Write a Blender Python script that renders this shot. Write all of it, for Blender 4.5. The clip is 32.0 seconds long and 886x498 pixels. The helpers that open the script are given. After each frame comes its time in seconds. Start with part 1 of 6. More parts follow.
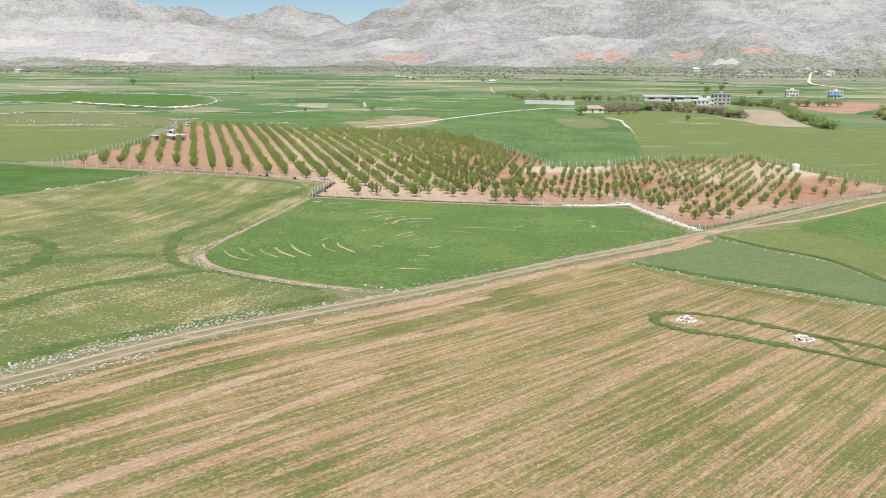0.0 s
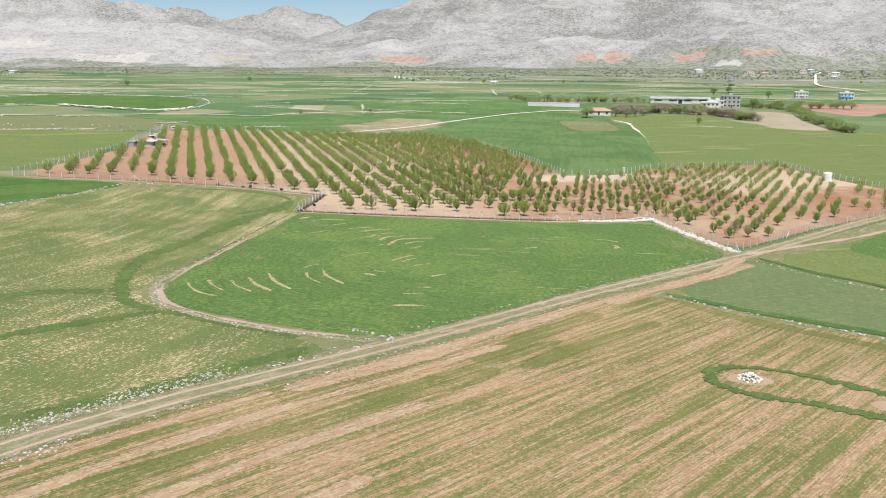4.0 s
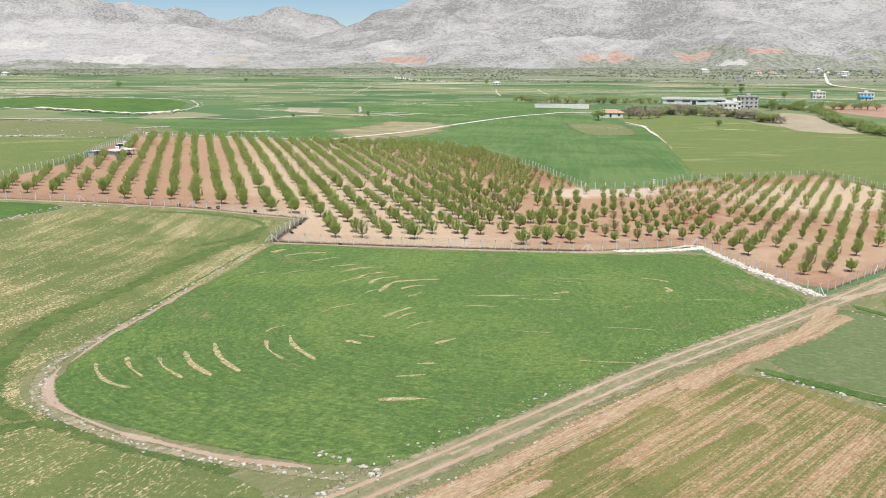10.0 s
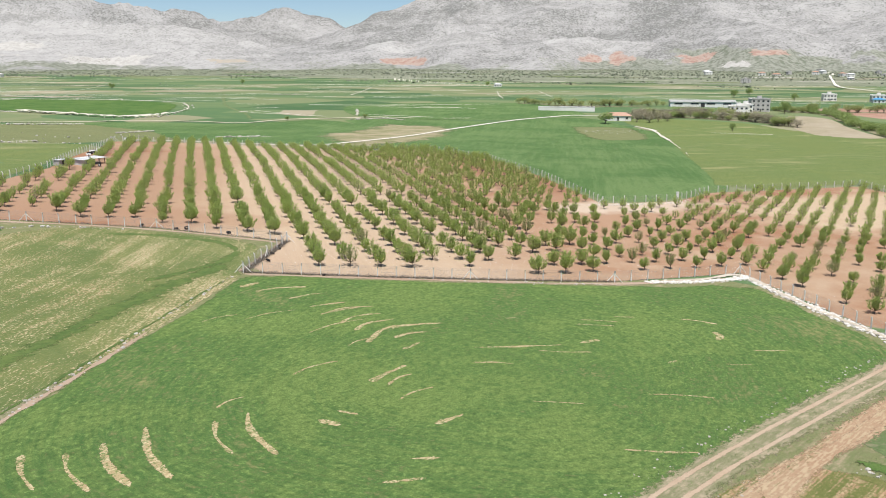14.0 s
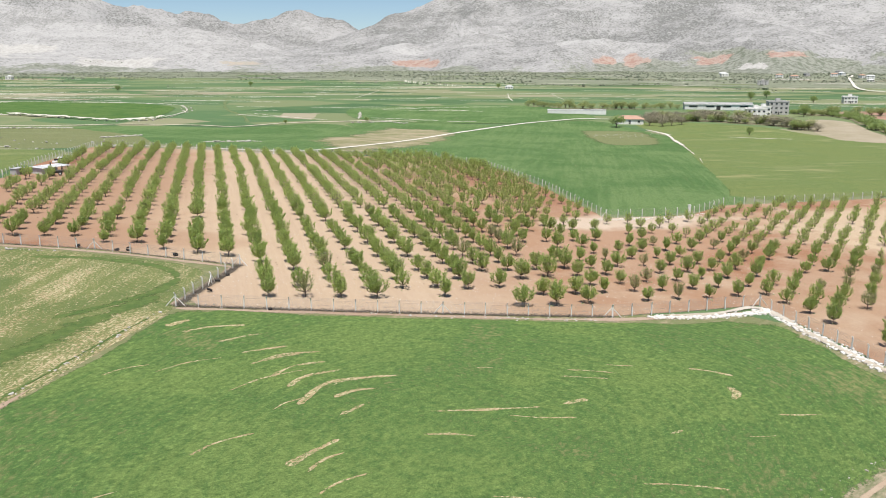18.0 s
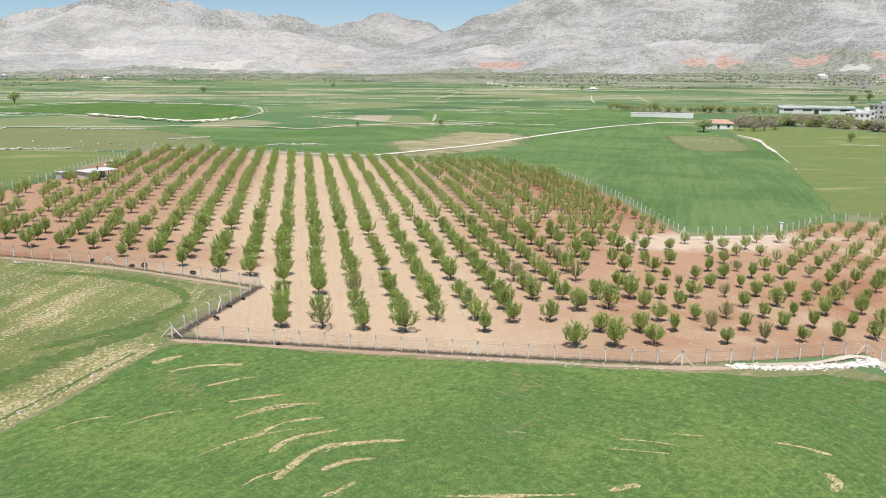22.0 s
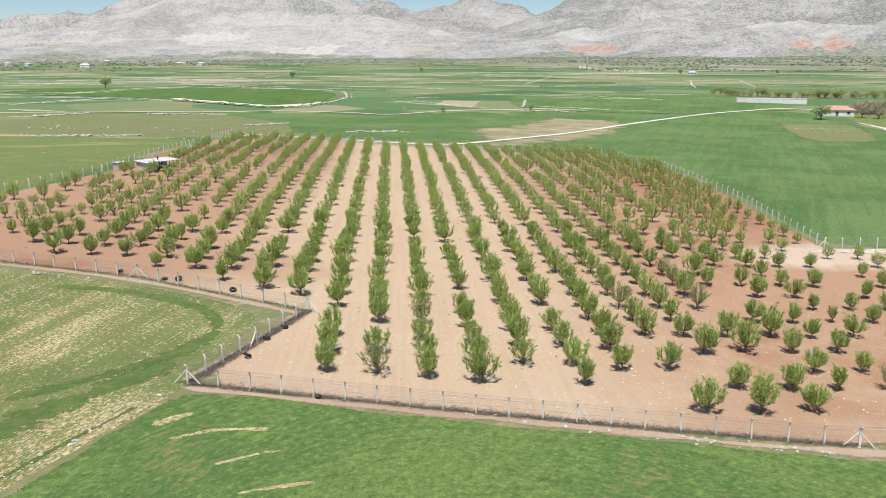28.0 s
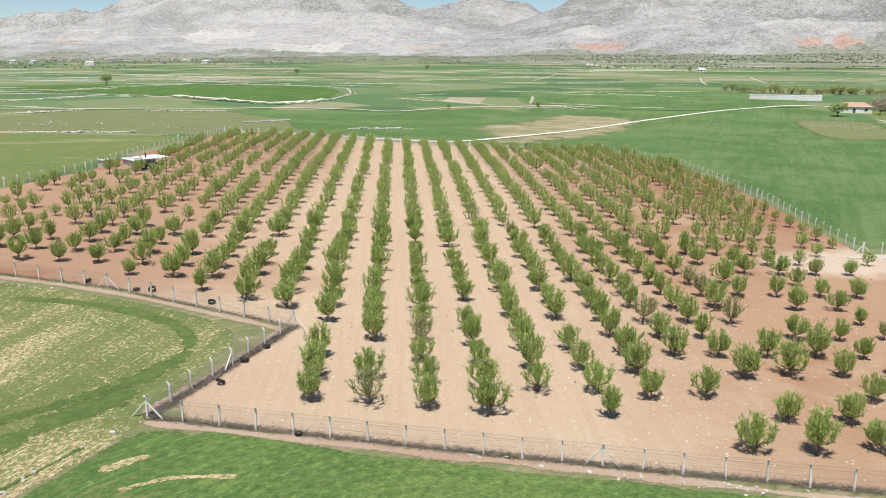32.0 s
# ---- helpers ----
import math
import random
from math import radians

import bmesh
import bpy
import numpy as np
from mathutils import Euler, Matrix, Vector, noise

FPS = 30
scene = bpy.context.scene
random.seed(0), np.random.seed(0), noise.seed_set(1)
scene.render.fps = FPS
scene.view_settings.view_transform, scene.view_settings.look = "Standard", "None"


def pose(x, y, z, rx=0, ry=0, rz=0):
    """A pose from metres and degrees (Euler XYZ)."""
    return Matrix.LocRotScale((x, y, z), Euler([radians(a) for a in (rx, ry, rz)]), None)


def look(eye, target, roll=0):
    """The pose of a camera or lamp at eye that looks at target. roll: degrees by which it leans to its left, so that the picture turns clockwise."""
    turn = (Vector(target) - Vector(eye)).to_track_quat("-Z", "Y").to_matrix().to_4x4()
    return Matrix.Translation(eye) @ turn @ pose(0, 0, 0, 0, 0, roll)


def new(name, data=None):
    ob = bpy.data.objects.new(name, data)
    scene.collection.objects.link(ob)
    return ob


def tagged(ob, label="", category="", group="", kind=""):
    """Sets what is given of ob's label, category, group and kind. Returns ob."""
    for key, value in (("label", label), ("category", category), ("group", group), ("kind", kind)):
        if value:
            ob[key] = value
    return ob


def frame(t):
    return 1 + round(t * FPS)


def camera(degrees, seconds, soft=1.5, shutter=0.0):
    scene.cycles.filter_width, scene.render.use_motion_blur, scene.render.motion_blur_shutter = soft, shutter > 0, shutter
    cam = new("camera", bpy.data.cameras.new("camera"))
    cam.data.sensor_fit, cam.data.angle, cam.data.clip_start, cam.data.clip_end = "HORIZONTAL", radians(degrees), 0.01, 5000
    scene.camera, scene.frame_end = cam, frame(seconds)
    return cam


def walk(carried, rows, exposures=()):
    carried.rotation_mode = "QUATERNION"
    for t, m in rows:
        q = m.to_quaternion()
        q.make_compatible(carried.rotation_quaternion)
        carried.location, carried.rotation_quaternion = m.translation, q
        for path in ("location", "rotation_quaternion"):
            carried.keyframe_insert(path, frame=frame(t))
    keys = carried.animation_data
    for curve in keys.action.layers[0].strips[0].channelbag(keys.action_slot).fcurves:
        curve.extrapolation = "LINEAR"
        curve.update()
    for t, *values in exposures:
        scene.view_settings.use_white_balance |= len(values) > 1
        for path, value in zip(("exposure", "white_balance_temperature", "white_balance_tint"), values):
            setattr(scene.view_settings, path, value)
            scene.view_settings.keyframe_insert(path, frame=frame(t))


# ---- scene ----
cam = camera(56.10, 32.0, 1.0)
PATH = [
    (0, pose(0.00, -0.00, 35.00, 77.448, -0.180, -0.018)),
    (1, pose(-0.21, 5.84, 34.84, 77.463, -0.197, -0.041)),
    (2, pose(-0.39, 11.48, 34.75, 77.484, -0.185, -0.035)),
    (3, pose(-0.44, 17.25, 34.59, 77.531, -0.205, -0.040)),
    (3.5, pose(-0.52, 20.13, 34.55, 77.539, -0.200, -0.025)),
    (5.5, pose(-0.74, 32.05, 34.24, 77.525, -0.187, -0.031)),
    (6, pose(-0.77, 35.10, 34.17, 77.509, -0.141, -0.008)),
    (7, pose(-0.95, 40.93, 34.09, 77.519, -0.155, -0.023)),
    (8, pose(-1.01, 46.59, 34.04, 77.542, -0.113, -0.000)),
    (9, pose(-1.18, 52.67, 33.88, 77.572, -0.077, 0.024)),
    (10, pose(-1.37, 58.59, 33.73, 77.590, -0.029, 0.040)),
    (11, pose(-1.52, 64.32, 33.60, 77.578, -0.105, 0.028)),
    (12, pose(-1.69, 70.33, 33.49, 77.586, -0.077, 0.033)),
    (13, pose(-1.88, 76.38, 33.41, 77.624, -0.183, -0.010)),
    (14, pose(-1.75, 82.34, 33.37, 77.695, -0.065, 0.037)),
    (14.5, pose(-1.48, 85.12, 33.26, 77.725, -0.026, 0.047)),
    (16.5, pose(1.25, 94.96, 33.17, 77.838, -0.010, 0.275)),
    (17, pose(2.31, 97.29, 33.12, 77.840, -0.024, 0.476)),
    (18, pose(4.59, 102.03, 32.94, 77.844, -0.021, 1.037)),
    (19, pose(6.84, 106.75, 32.80, 77.883, -0.001, 1.822)),
    (20, pose(8.19, 111.52, 32.62, 77.893, -0.075, 3.095)),
    (21, pose(9.05, 115.73, 32.55, 77.936, -0.065, 4.815)),
    (22, pose(9.55, 119.47, 32.56, 77.970, -0.009, 6.824)),
    (23, pose(9.64, 123.08, 32.41, 77.998, 0.048, 8.832)),
    (24, pose(9.25, 126.88, 32.25, 77.953, 0.090, 9.436)),
    (25, pose(8.76, 131.12, 32.05, 77.867, 0.083, 10.157)),
    (26, pose(8.08, 135.35, 32.04, 77.819, 0.055, 11.523)),
    (26.5, pose(7.73, 137.20, 32.03, 77.828, 0.160, 12.201)),
    (28.5, pose(6.02, 144.48, 31.47, 76.826, 0.237, 12.908)),
    (29, pose(5.77, 146.00, 31.34, 76.830, 0.232, 12.922)),
    (30, pose(5.34, 148.83, 31.02, 76.826, 0.191, 13.036)),
    (31, pose(4.89, 151.25, 30.58, 76.824, 0.184, 13.151)),
    (32, pose(4.22, 153.63, 30.18, 76.847, 0.246, 13.308)),
]
walk(cam, PATH)

# ---- light ----
SUN_AZ, SUN_EL = 175.0, 68.0    # degrees, clockwise from +y; height over the horizon
world = bpy.data.worlds.new("sky")
scene.world = world
world.use_nodes = True
wn = world.node_tree.nodes
sky = wn.new("ShaderNodeTexSky")
sky.sky_type = "NISHITA"
sky.sun_disc = False
sky.sun_elevation, sky.sun_rotation = radians(SUN_EL), radians(SUN_AZ)
sky.altitude, sky.air_density, sky.dust_density, sky.ozone_density = 1600, 1.0, 0.0, 4.0
wn["Background"].inputs["Strength"].default_value = 0.072
world.node_tree.links.new(sky.outputs[0], wn["Background"].inputs["Color"])
sun = new("sun", bpy.data.lights.new("sun", "SUN"))
sun.data.energy, sun.data.angle, sun.data.color = 4.4, radians(0.6), (1.0, 0.955, 0.885)
sun_dir = Vector((math.sin(radians(SUN_AZ)) * math.cos(radians(SUN_EL)), math.cos(radians(SUN_AZ)) * math.cos(radians(SUN_EL)), math.sin(radians(SUN_EL))))
sun.matrix_world = look(sun_dir * 300, (0, 0, 0))
scene.view_settings.exposure = 0.46


# ---- materials ----
class Nodes:
    """A principled material with short ways to add nodes."""

    def __init__(self, name, rough=0.9, spec=0.2, metal=0.0):
        self.m = bpy.data.materials.new(name)
        self.m.use_nodes = True
        self.t = self.m.node_tree
        self.b = self.t.nodes["Principled BSDF"]
        self.b.inputs["Roughness"].default_value = rough
        self.b.inputs["Specular IOR Level"].default_value = spec
        self.b.inputs["Metallic"].default_value = metal

    def put(self, kind, **sets):
        n = self.t.nodes.new("ShaderNode" + kind)
        for k, v in sets.items():
            if k in n.inputs:
                n.inputs[k].default_value = v
        return n

    def join(self, a, b):
        self.t.links.new(a, b)

    def coords(self, angle=0.0, scale=(1, 1, 1)):
        """World metres, turned by angle (degrees) and then scaled."""
        tc = self.put("TexCoord")
        turn = self.put("Mapping")
        turn.inputs["Rotation"].default_value = (0, 0, radians(angle))
        self.join(tc.outputs["Object"], turn.inputs["Vector"])
        size = self.put("Mapping")
        size.inputs["Scale"].default_value = scale
        self.join(turn.outputs[0], size.inputs["Vector"])
        return size.outputs[0]

    def noise(self, vec, scale, detail=3.0, rough=0.55, warp=0.0):
        n = self.put("TexNoise", Scale=scale, Detail=detail, Roughness=rough, Distortion=warp)
        if vec is not None:
            self.join(vec, n.inputs["Vector"])
        return n.outputs["Fac"]

    def ramp(self, fac, stops):
        r = self.put("ValToRGB")
        e = r.color_ramp.elements
        while len(e) < len(stops):
            e.new(0.5)
        for q, (p, c) in zip(e, stops):
            q.position, q.color = p, (*c, 1) if len(c) == 3 else c
        self.join(fac, r.inputs[0])
        return r.outputs[0]

    def math(self, op, a, b=0.0):
        n = self.t.nodes.new("ShaderNodeMath")
        n.operation = op
        for i, v in enumerate((a, b)):
            if isinstance(v, (int, float)):
                n.inputs[i].default_value = v
            else:
                self.join(v, n.inputs[i])
        return n.outputs[0]

    def mix(self, fac, a, b, kind="MIX"):
        n = self.t.nodes.new("ShaderNodeMix")
        n.data_type, n.blend_type = "RGBA", kind
        for i, v in ((0, fac), (6, a), (7, b)):
            if isinstance(v, (int, float)):
                n.inputs[i].default_value = v
            elif isinstance(v, tuple):
                n.inputs[i].default_value = (*v, 1)
            else:
                self.join(v, n.inputs[i])
        return n.outputs[2]

    def frayed(self, ragged, feather=0.62):
        """Lets a piece of land thin out raggedly within some decimetres of its rim."""
        at = self.put("Attribute")
        at.attribute_name = "rim"
        n = step_band(self, ragged, 0.33, 0.67)
        d = self.math("SUBTRACT", at.outputs["Fac"], self.math("MULTIPLY", n, feather))
        self.join(step_band(self, d, -0.03, 0.07), self.b.inputs["Alpha"])

    def done(self, colour, bump=None, depth=0.05, strength=0.6):
        if isinstance(colour, tuple):
            self.b.inputs["Base Color"].default_value = (*colour, 1)
        else:
            self.join(colour, self.b.inputs["Base Color"])
        if bump is not None:
            n = self.put("Bump", Strength=strength, Distance=depth)
            self.join(bump, n.inputs["Height"])
            self.join(n.outputs[0], self.b.inputs["Normal"])
        return self.m


def step_band(k, value, low, high):
    """0 below low, 1 above high."""
    n = k.put("MapRange")
    n.inputs["From Min"].default_value, n.inputs["From Max"].default_value = low, high
    k.join(value, n.inputs["Value"])
    return n.outputs[0]


def loop_line(k, centre, half, power=3.0):
    """Distance from a centre in rounded loops, as a machine drives round a field, and the way round."""
    tc = k.put("TexCoord")
    move = k.put("Mapping")
    move.inputs["Location"].default_value = (-centre[0], -centre[1], 0)
    k.join(tc.outputs["Object"], move.inputs["Vector"])
    turn = k.put("Mapping")
    turn.inputs["Rotation"].default_value = (0, 0, radians(centre[2]))
    k.join(move.outputs[0], turn.inputs["Vector"])
    sep = k.put("SeparateXYZ")
    k.join(turn.outputs[0], sep.inputs[0])
    x = k.math("POWER", k.math("ABSOLUTE", k.math("DIVIDE", sep.outputs[0], half[0])), power)
    y = k.math("POWER", k.math("ABSOLUTE", k.math("DIVIDE", sep.outputs[1], half[1])), power)
    r = k.math("MULTIPLY", k.math("POWER", k.math("ADD", x, y), 1 / power), half[0])
    w = k.math("MULTIPLY", k.math("ARCTAN2", sep.outputs[0], sep.outputs[1]), half[0])
    out = k.put("CombineXYZ")
    k.join(r, out.inputs[0])
    k.join(w, out.inputs[1])
    return out.outputs[0]


def crop_material(name, sparse, thick, bare, angle, across, along, cover, rows=0.0, patch=28.0, loop=None, mixed=1.0, streaky=0.8, ranked=1.0, row_len=16.0, crisp=0.16, edge=0.0, fine=0.0, torn=0.95):
    """Sown ground: thick and sparse growth in streaks along the drill, bare soil showing between.
    across, along: the size of the streaks in metres; cover: how much is grown over; rows: spacing of the drill rows;
    loop: centre, turn and half sizes where the drill went round the field."""
    k = Nodes(name, 0.95, 0.1)
    flat = k.coords(angle)
    lane = loop_line(k, loop[0], loop[1]) if loop else flat

    def stretched(a, b, scale, detail, rough, warp=0.0):
        m = k.put("Mapping")
        m.inputs["Scale"].default_value = (1 / a, 1 / b, 1)
        k.join(lane, m.inputs["Vector"])
        return k.noise(m.outputs[0], scale, detail, rough, warp)

    streak = stretched(across, along, 1.0, 5.0, 0.65, 0.15)
    blot = k.noise(flat, 1 / patch, 5.0, 0.62, 0.7)
    tuft = k.noise(k.coords(angle, (1.0, 0.6, 1.0)), 1.6, 6.0, 0.75)
    speck = k.noise(flat, 5.5, 4.0, 0.75)
    grow = k.math("ADD", k.math("MULTIPLY", streak, streaky), k.math("MULTIPLY", blot, 0.6 * mixed))
    grow = k.math("ADD", grow, k.math("MULTIPLY", tuft, 0.75))
    grow = k.math("ADD", grow, k.math("MULTIPLY", speck, 0.3))
    mid = 0.5 * (streaky + 0.6 * mixed + 0.75 + 0.3) + (0.5 - cover) * 0.6
    if rows:
        line = stretched(rows, row_len, 1.0, 2.0, 0.5)
        grow = k.math("ADD", grow, k.math("MULTIPLY", line, ranked))
        mid += 0.5 * ranked
    g = step_band(k, grow, mid - crisp, mid + crisp)
    soil = k.mix(k.noise(flat, 1 / 9.0, 4.0, 0.65), tuple(c * 0.86 for c in bare), tuple(min(c * 1.14, 1) for c in bare))
    soil = k.mix(k.math("MULTIPLY", step_band(k, speck, 0.55, 0.72), 0.7), soil, tuple(min(c * 1.4, 0.8) for c in bare))
    lush = k.mix(step_band(k, k.math("ADD", k.math("ADD", blot, k.math("MULTIPLY", streak, 0.7)), k.math("MULTIPLY", tuft, 0.5)), 0.97, 1.22), thick, sparse)
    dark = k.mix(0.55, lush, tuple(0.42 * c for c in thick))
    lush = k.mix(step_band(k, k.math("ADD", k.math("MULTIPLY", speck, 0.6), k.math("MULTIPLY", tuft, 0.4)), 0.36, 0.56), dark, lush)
    if fine:
        thread = k.math("ADD", stretched(0.35, 0.7, 1.0, 4.0, 0.7), k.math("MULTIPLY", tuft, 0.4))
        lush = k.mix(k.math("MULTIPLY", step_band(k, thread, 0.74, 0.86), fine), lush, tuple(min(1.5 * c, 0.6) for c in sparse))
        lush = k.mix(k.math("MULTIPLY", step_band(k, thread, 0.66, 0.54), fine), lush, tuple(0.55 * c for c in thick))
    col = k.mix(g, soil, lush)
    ragged = k.math("ADD", k.math("MULTIPLY", tuft, 0.6), k.math("MULTIPLY", speck, 0.4))
    if edge:
        ragged = k.math("ADD", k.math("MULTIPLY", ragged, 0.5), k.math("MULTIPLY", k.noise(k.coords(angle, (1 / edge, 0.35 / edge, 1)), 1.0, 5.0, 0.7, 0.8), 0.5))
    k.frayed(ragged, torn if edge else 0.62)
    return k.done(col, k.math("ADD", tuft, k.math("MULTIPLY", speck, 0.8)), 0.2, 0.8)


def sown_material(name, soil, red, green, thick, straw, angle, drill, cover, band=2.4, patch=16.0, loop=None, weigh=(0.5, 0.35, 0.55, 0.12), lay=(0.3, 0.8), run=26.0, soft=0.075, fleck=0.9, straws=0.55):
    """Thin young grain: specks and tufts of green in drill rows over bare soil, with straw left between.
    weigh: how much drill lanes, wide lanes, patches and single rows steer the growth; lay: the size of a tuft across and along."""
    k = Nodes(name, 0.96, 0.08)
    flat = k.coords(angle)
    lane = loop_line(k, loop[0], loop[1]) if loop else flat

    def drawn(a, b, detail, rough, warp=0.0):
        m = k.put("Mapping")
        m.inputs["Scale"].default_value = (1 / a, 1 / b, 1)
        k.join(lane, m.inputs["Vector"])
        return k.noise(m.outputs[0], 1.0, detail, rough, warp)

    tuft = drawn(lay[0], lay[1], 4.0, 0.72, 0.3)
    speck = k.noise(flat, 5.0, 4.0, 0.75)
    blot = k.noise(flat, 1 / patch, 6.0, 0.66, 0.6)
    sway = drawn(1.6, 14.0, 2.0, 0.5)
    sep = k.put("SeparateXYZ")
    k.join(lane, sep.inputs[0])
    row = k.math("SINE", k.math("ADD", k.math("MULTIPLY", sep.outputs[0], 6.2832 / drill), k.math("MULTIPLY", sway, 2.5)))
    grow = k.math("ADD", k.math("MULTIPLY", tuft, fleck), k.math("MULTIPLY", speck, 0.5))
    for w, v in zip(weigh, (drawn(band, run, 3.0, 0.55), drawn(band * 3.4, 150.0, 2.0, 0.5), blot)):
        grow = k.math("ADD", grow, k.math("MULTIPLY", v, w))
    mid = 0.5 * (fleck + 0.5 + sum(weigh[:3])) + (0.5 - cover) * 0.5
    grow = k.math("ADD", grow, k.math("MULTIPLY", row, weigh[3]))
    g = step_band(k, grow, mid - soft, mid + soft)
    earth = k.mix(step_band(k, k.noise(flat, 1 / 21.0, 4.0, 0.6, 0.5), 0.42, 0.62), soil, red)
    earth = k.mix(k.math("MULTIPLY", step_band(k, speck, 0.52, 0.36), 0.45), earth, tuple(0.66 * c for c in soil))
    left = k.math("ADD", k.math("ADD", drawn(0.24, 1.6, 3.0, 0.65), k.math("MULTIPLY", k.noise(flat, 2.4, 3.0, 0.6), 0.5)), k.math("MULTIPLY", row, -0.025))
    earth = k.mix(k.math("MULTIPLY", step_band(k, left, 0.74, 0.83), straws), earth, straw)
    leafy = k.mix(step_band(k, k.math("ADD", blot, k.math("MULTIPLY", tuft, 0.5)), 0.64, 0.9), green, thick)
    leafy = k.mix(k.math("MULTIPLY", step_band(k, speck, 0.48, 0.34), 0.5), leafy, tuple(0.5 * c for c in thick))
    k.frayed(k.math("ADD", k.math("MULTIPLY", tuft, 0.5), k.math("MULTIPLY", speck, 0.5)))
    return k.done(k.mix(k.math("MULTIPLY", g, 0.92), earth, leafy), k.math("ADD", tuft, speck), 0.12, 0.7)


def soil_material(name, base, pale, red, angle, pale_lane=None, stains=()):
    """Bare earth. pale_lane: the stretch across the rows, in metres, where the soil is lime-pale;
    stains: (x, y, half length, half width, turn, tone) of patches of other earth."""
    k = Nodes(name, 0.97, 0.08)
    flat = k.coords(angle)
    big = k.noise(flat, 1 / 42.0, 4.0, 0.58, 0.4)
    patchy = k.noise(flat, 1 / 11.0, 5.0, 0.66)
    till = k.noise(k.coords(angle, (1 / 0.7, 1 / 22.0, 1)), 1.0, 4.0, 0.6)
    grit = k.noise(flat, 3.2, 6.0, 0.78)
    c = k.mix(step_band(k, big, 0.40, 0.62), red, base)
    lime = k.math("MULTIPLY", step_band(k, patchy, 0.44, 0.70), 0.6)
    if pale_lane:
        sep = k.put("SeparateXYZ")
        k.join(flat, sep.inputs[0])
        across = k.math("ADD", sep.outputs[0], k.math("MULTIPLY", k.math("SUBTRACT", big, 0.5), 30.0))
        lane = k.math("MULTIPLY", step_band(k, across, pale_lane[0] - 12, pale_lane[0] + 9), step_band(k, across, pale_lane[1] + 12, pale_lane[1] - 12))
        c = k.mix(k.math("MULTIPLY", step_band(k, across, pale_lane[1] + 2, pale_lane[1] + 24), 0.12), c, red)
        c = k.mix(k.math("MULTIPLY", lane, 0.85), c, pale)
    c = k.mix(lime, c, pale)
    for x, y, long, wide, turn, tone in stains:
        tc = k.put("TexCoord")
        move = k.put("Mapping")
        move.inputs["Location"].default_value = (-x, -y, 0)
        k.join(tc.outputs["Object"], move.inputs["Vector"])
        size = k.put("Mapping")
        size.vector_type = "TEXTURE"
        size.inputs["Rotation"].default_value = (0, 0, radians(turn))
        size.inputs["Scale"].default_value = (long, wide, 1000)
        k.join(move.outputs[0], size.inputs["Vector"])
        away = k.t.nodes.new("ShaderNodeVectorMath")
        away.operation = "LENGTH"
        k.join(size.outputs[0], away.inputs[0])
        near = k.math("SUBTRACT", k.math("MULTIPLY", k.math("SUBTRACT", k.math("ADD", big, k.math("MULTIPLY", patchy, 0.6)), 0.8), 1.6), away.outputs["Value"])
        c = k.mix(k.math("MULTIPLY", step_band(k, near, -1.15, -0.65), 0.8), c, tone)
    c = k.mix(k.math("MULTIPLY", step_band(k, till, 0.42, 0.66), 0.16), c, tuple(v * 0.74 for v in base))
    c = k.mix(k.math("MULTIPLY", step_band(k, grit, 0.56, 0.74), 0.5), c, tuple(min(v * 1.15, 0.8) for v in pale))
    c = k.mix(k.math("MULTIPLY", step_band(k, grit, 0.46, 0.30), 0.5), c, tuple(v * 0.6 for v in base))
    k.frayed(grit)
    return k.done(c, k.math("ADD", grit, till), 0.1, 0.7)


def lime_material(name, dark, light, torn):
    """Pale gravel and stones lying in an uneven, broken line."""
    k = Nodes(name, 0.96, 0.08)
    v = k.coords()
    n = k.noise(v, 0.9, 5.0, 0.7)
    w = k.noise(v, 1 / 5.0, 4.0, 0.65)
    k.frayed(k.math("ADD", k.math("MULTIPLY", w, 0.6), k.math("MULTIPLY", n, 0.4)), torn)
    return k.done(k.mix(step_band(k, k.math("ADD", n, k.math("MULTIPLY", w, 0.5)), 0.6, 0.92), dark, light))


def mottled(name, dark, light, scale, rough=0.9, spec=0.2, metal=0.0, depth=0.01, each=0.0):
    """A surface of two tones, with fine relief; each: how far single pieces differ."""
    k = Nodes(name, rough, spec, metal)
    v = k.coords()
    n = k.noise(v, scale, 5.0, 0.65)
    w = k.noise(v, scale * 0.17, 3.0, 0.5)
    c = k.mix(step_band(k, k.math("ADD", n, k.math("MULTIPLY", w, 0.6)), 0.55, 1.05), dark, light)
    if each:
        info = k.put("ObjectInfo")
        c = k.mix(k.math("MULTIPLY", info.outputs["Random"], each), c, tuple(q * 0.55 for q in dark))
    return k.done(c, n, depth, 0.5)


def pile_material(name, dark, light, spread=1.0):
    """Loose stones or clods, each lump with a tone of its own."""
    k = Nodes(name, 0.95, 0.15)
    geo = k.put("NewGeometry")
    v = k.coords()
    c = k.mix(geo.outputs["Random Per Island"], dark, light)
    c = k.mix(k.math("MULTIPLY", k.noise(v, 7.0, 3.0), 0.35), c, tuple(q * 0.55 for q in dark))
    return k.done(c, k.noise(v, 9.0, 4.0, 0.7), 0.03, 0.5)


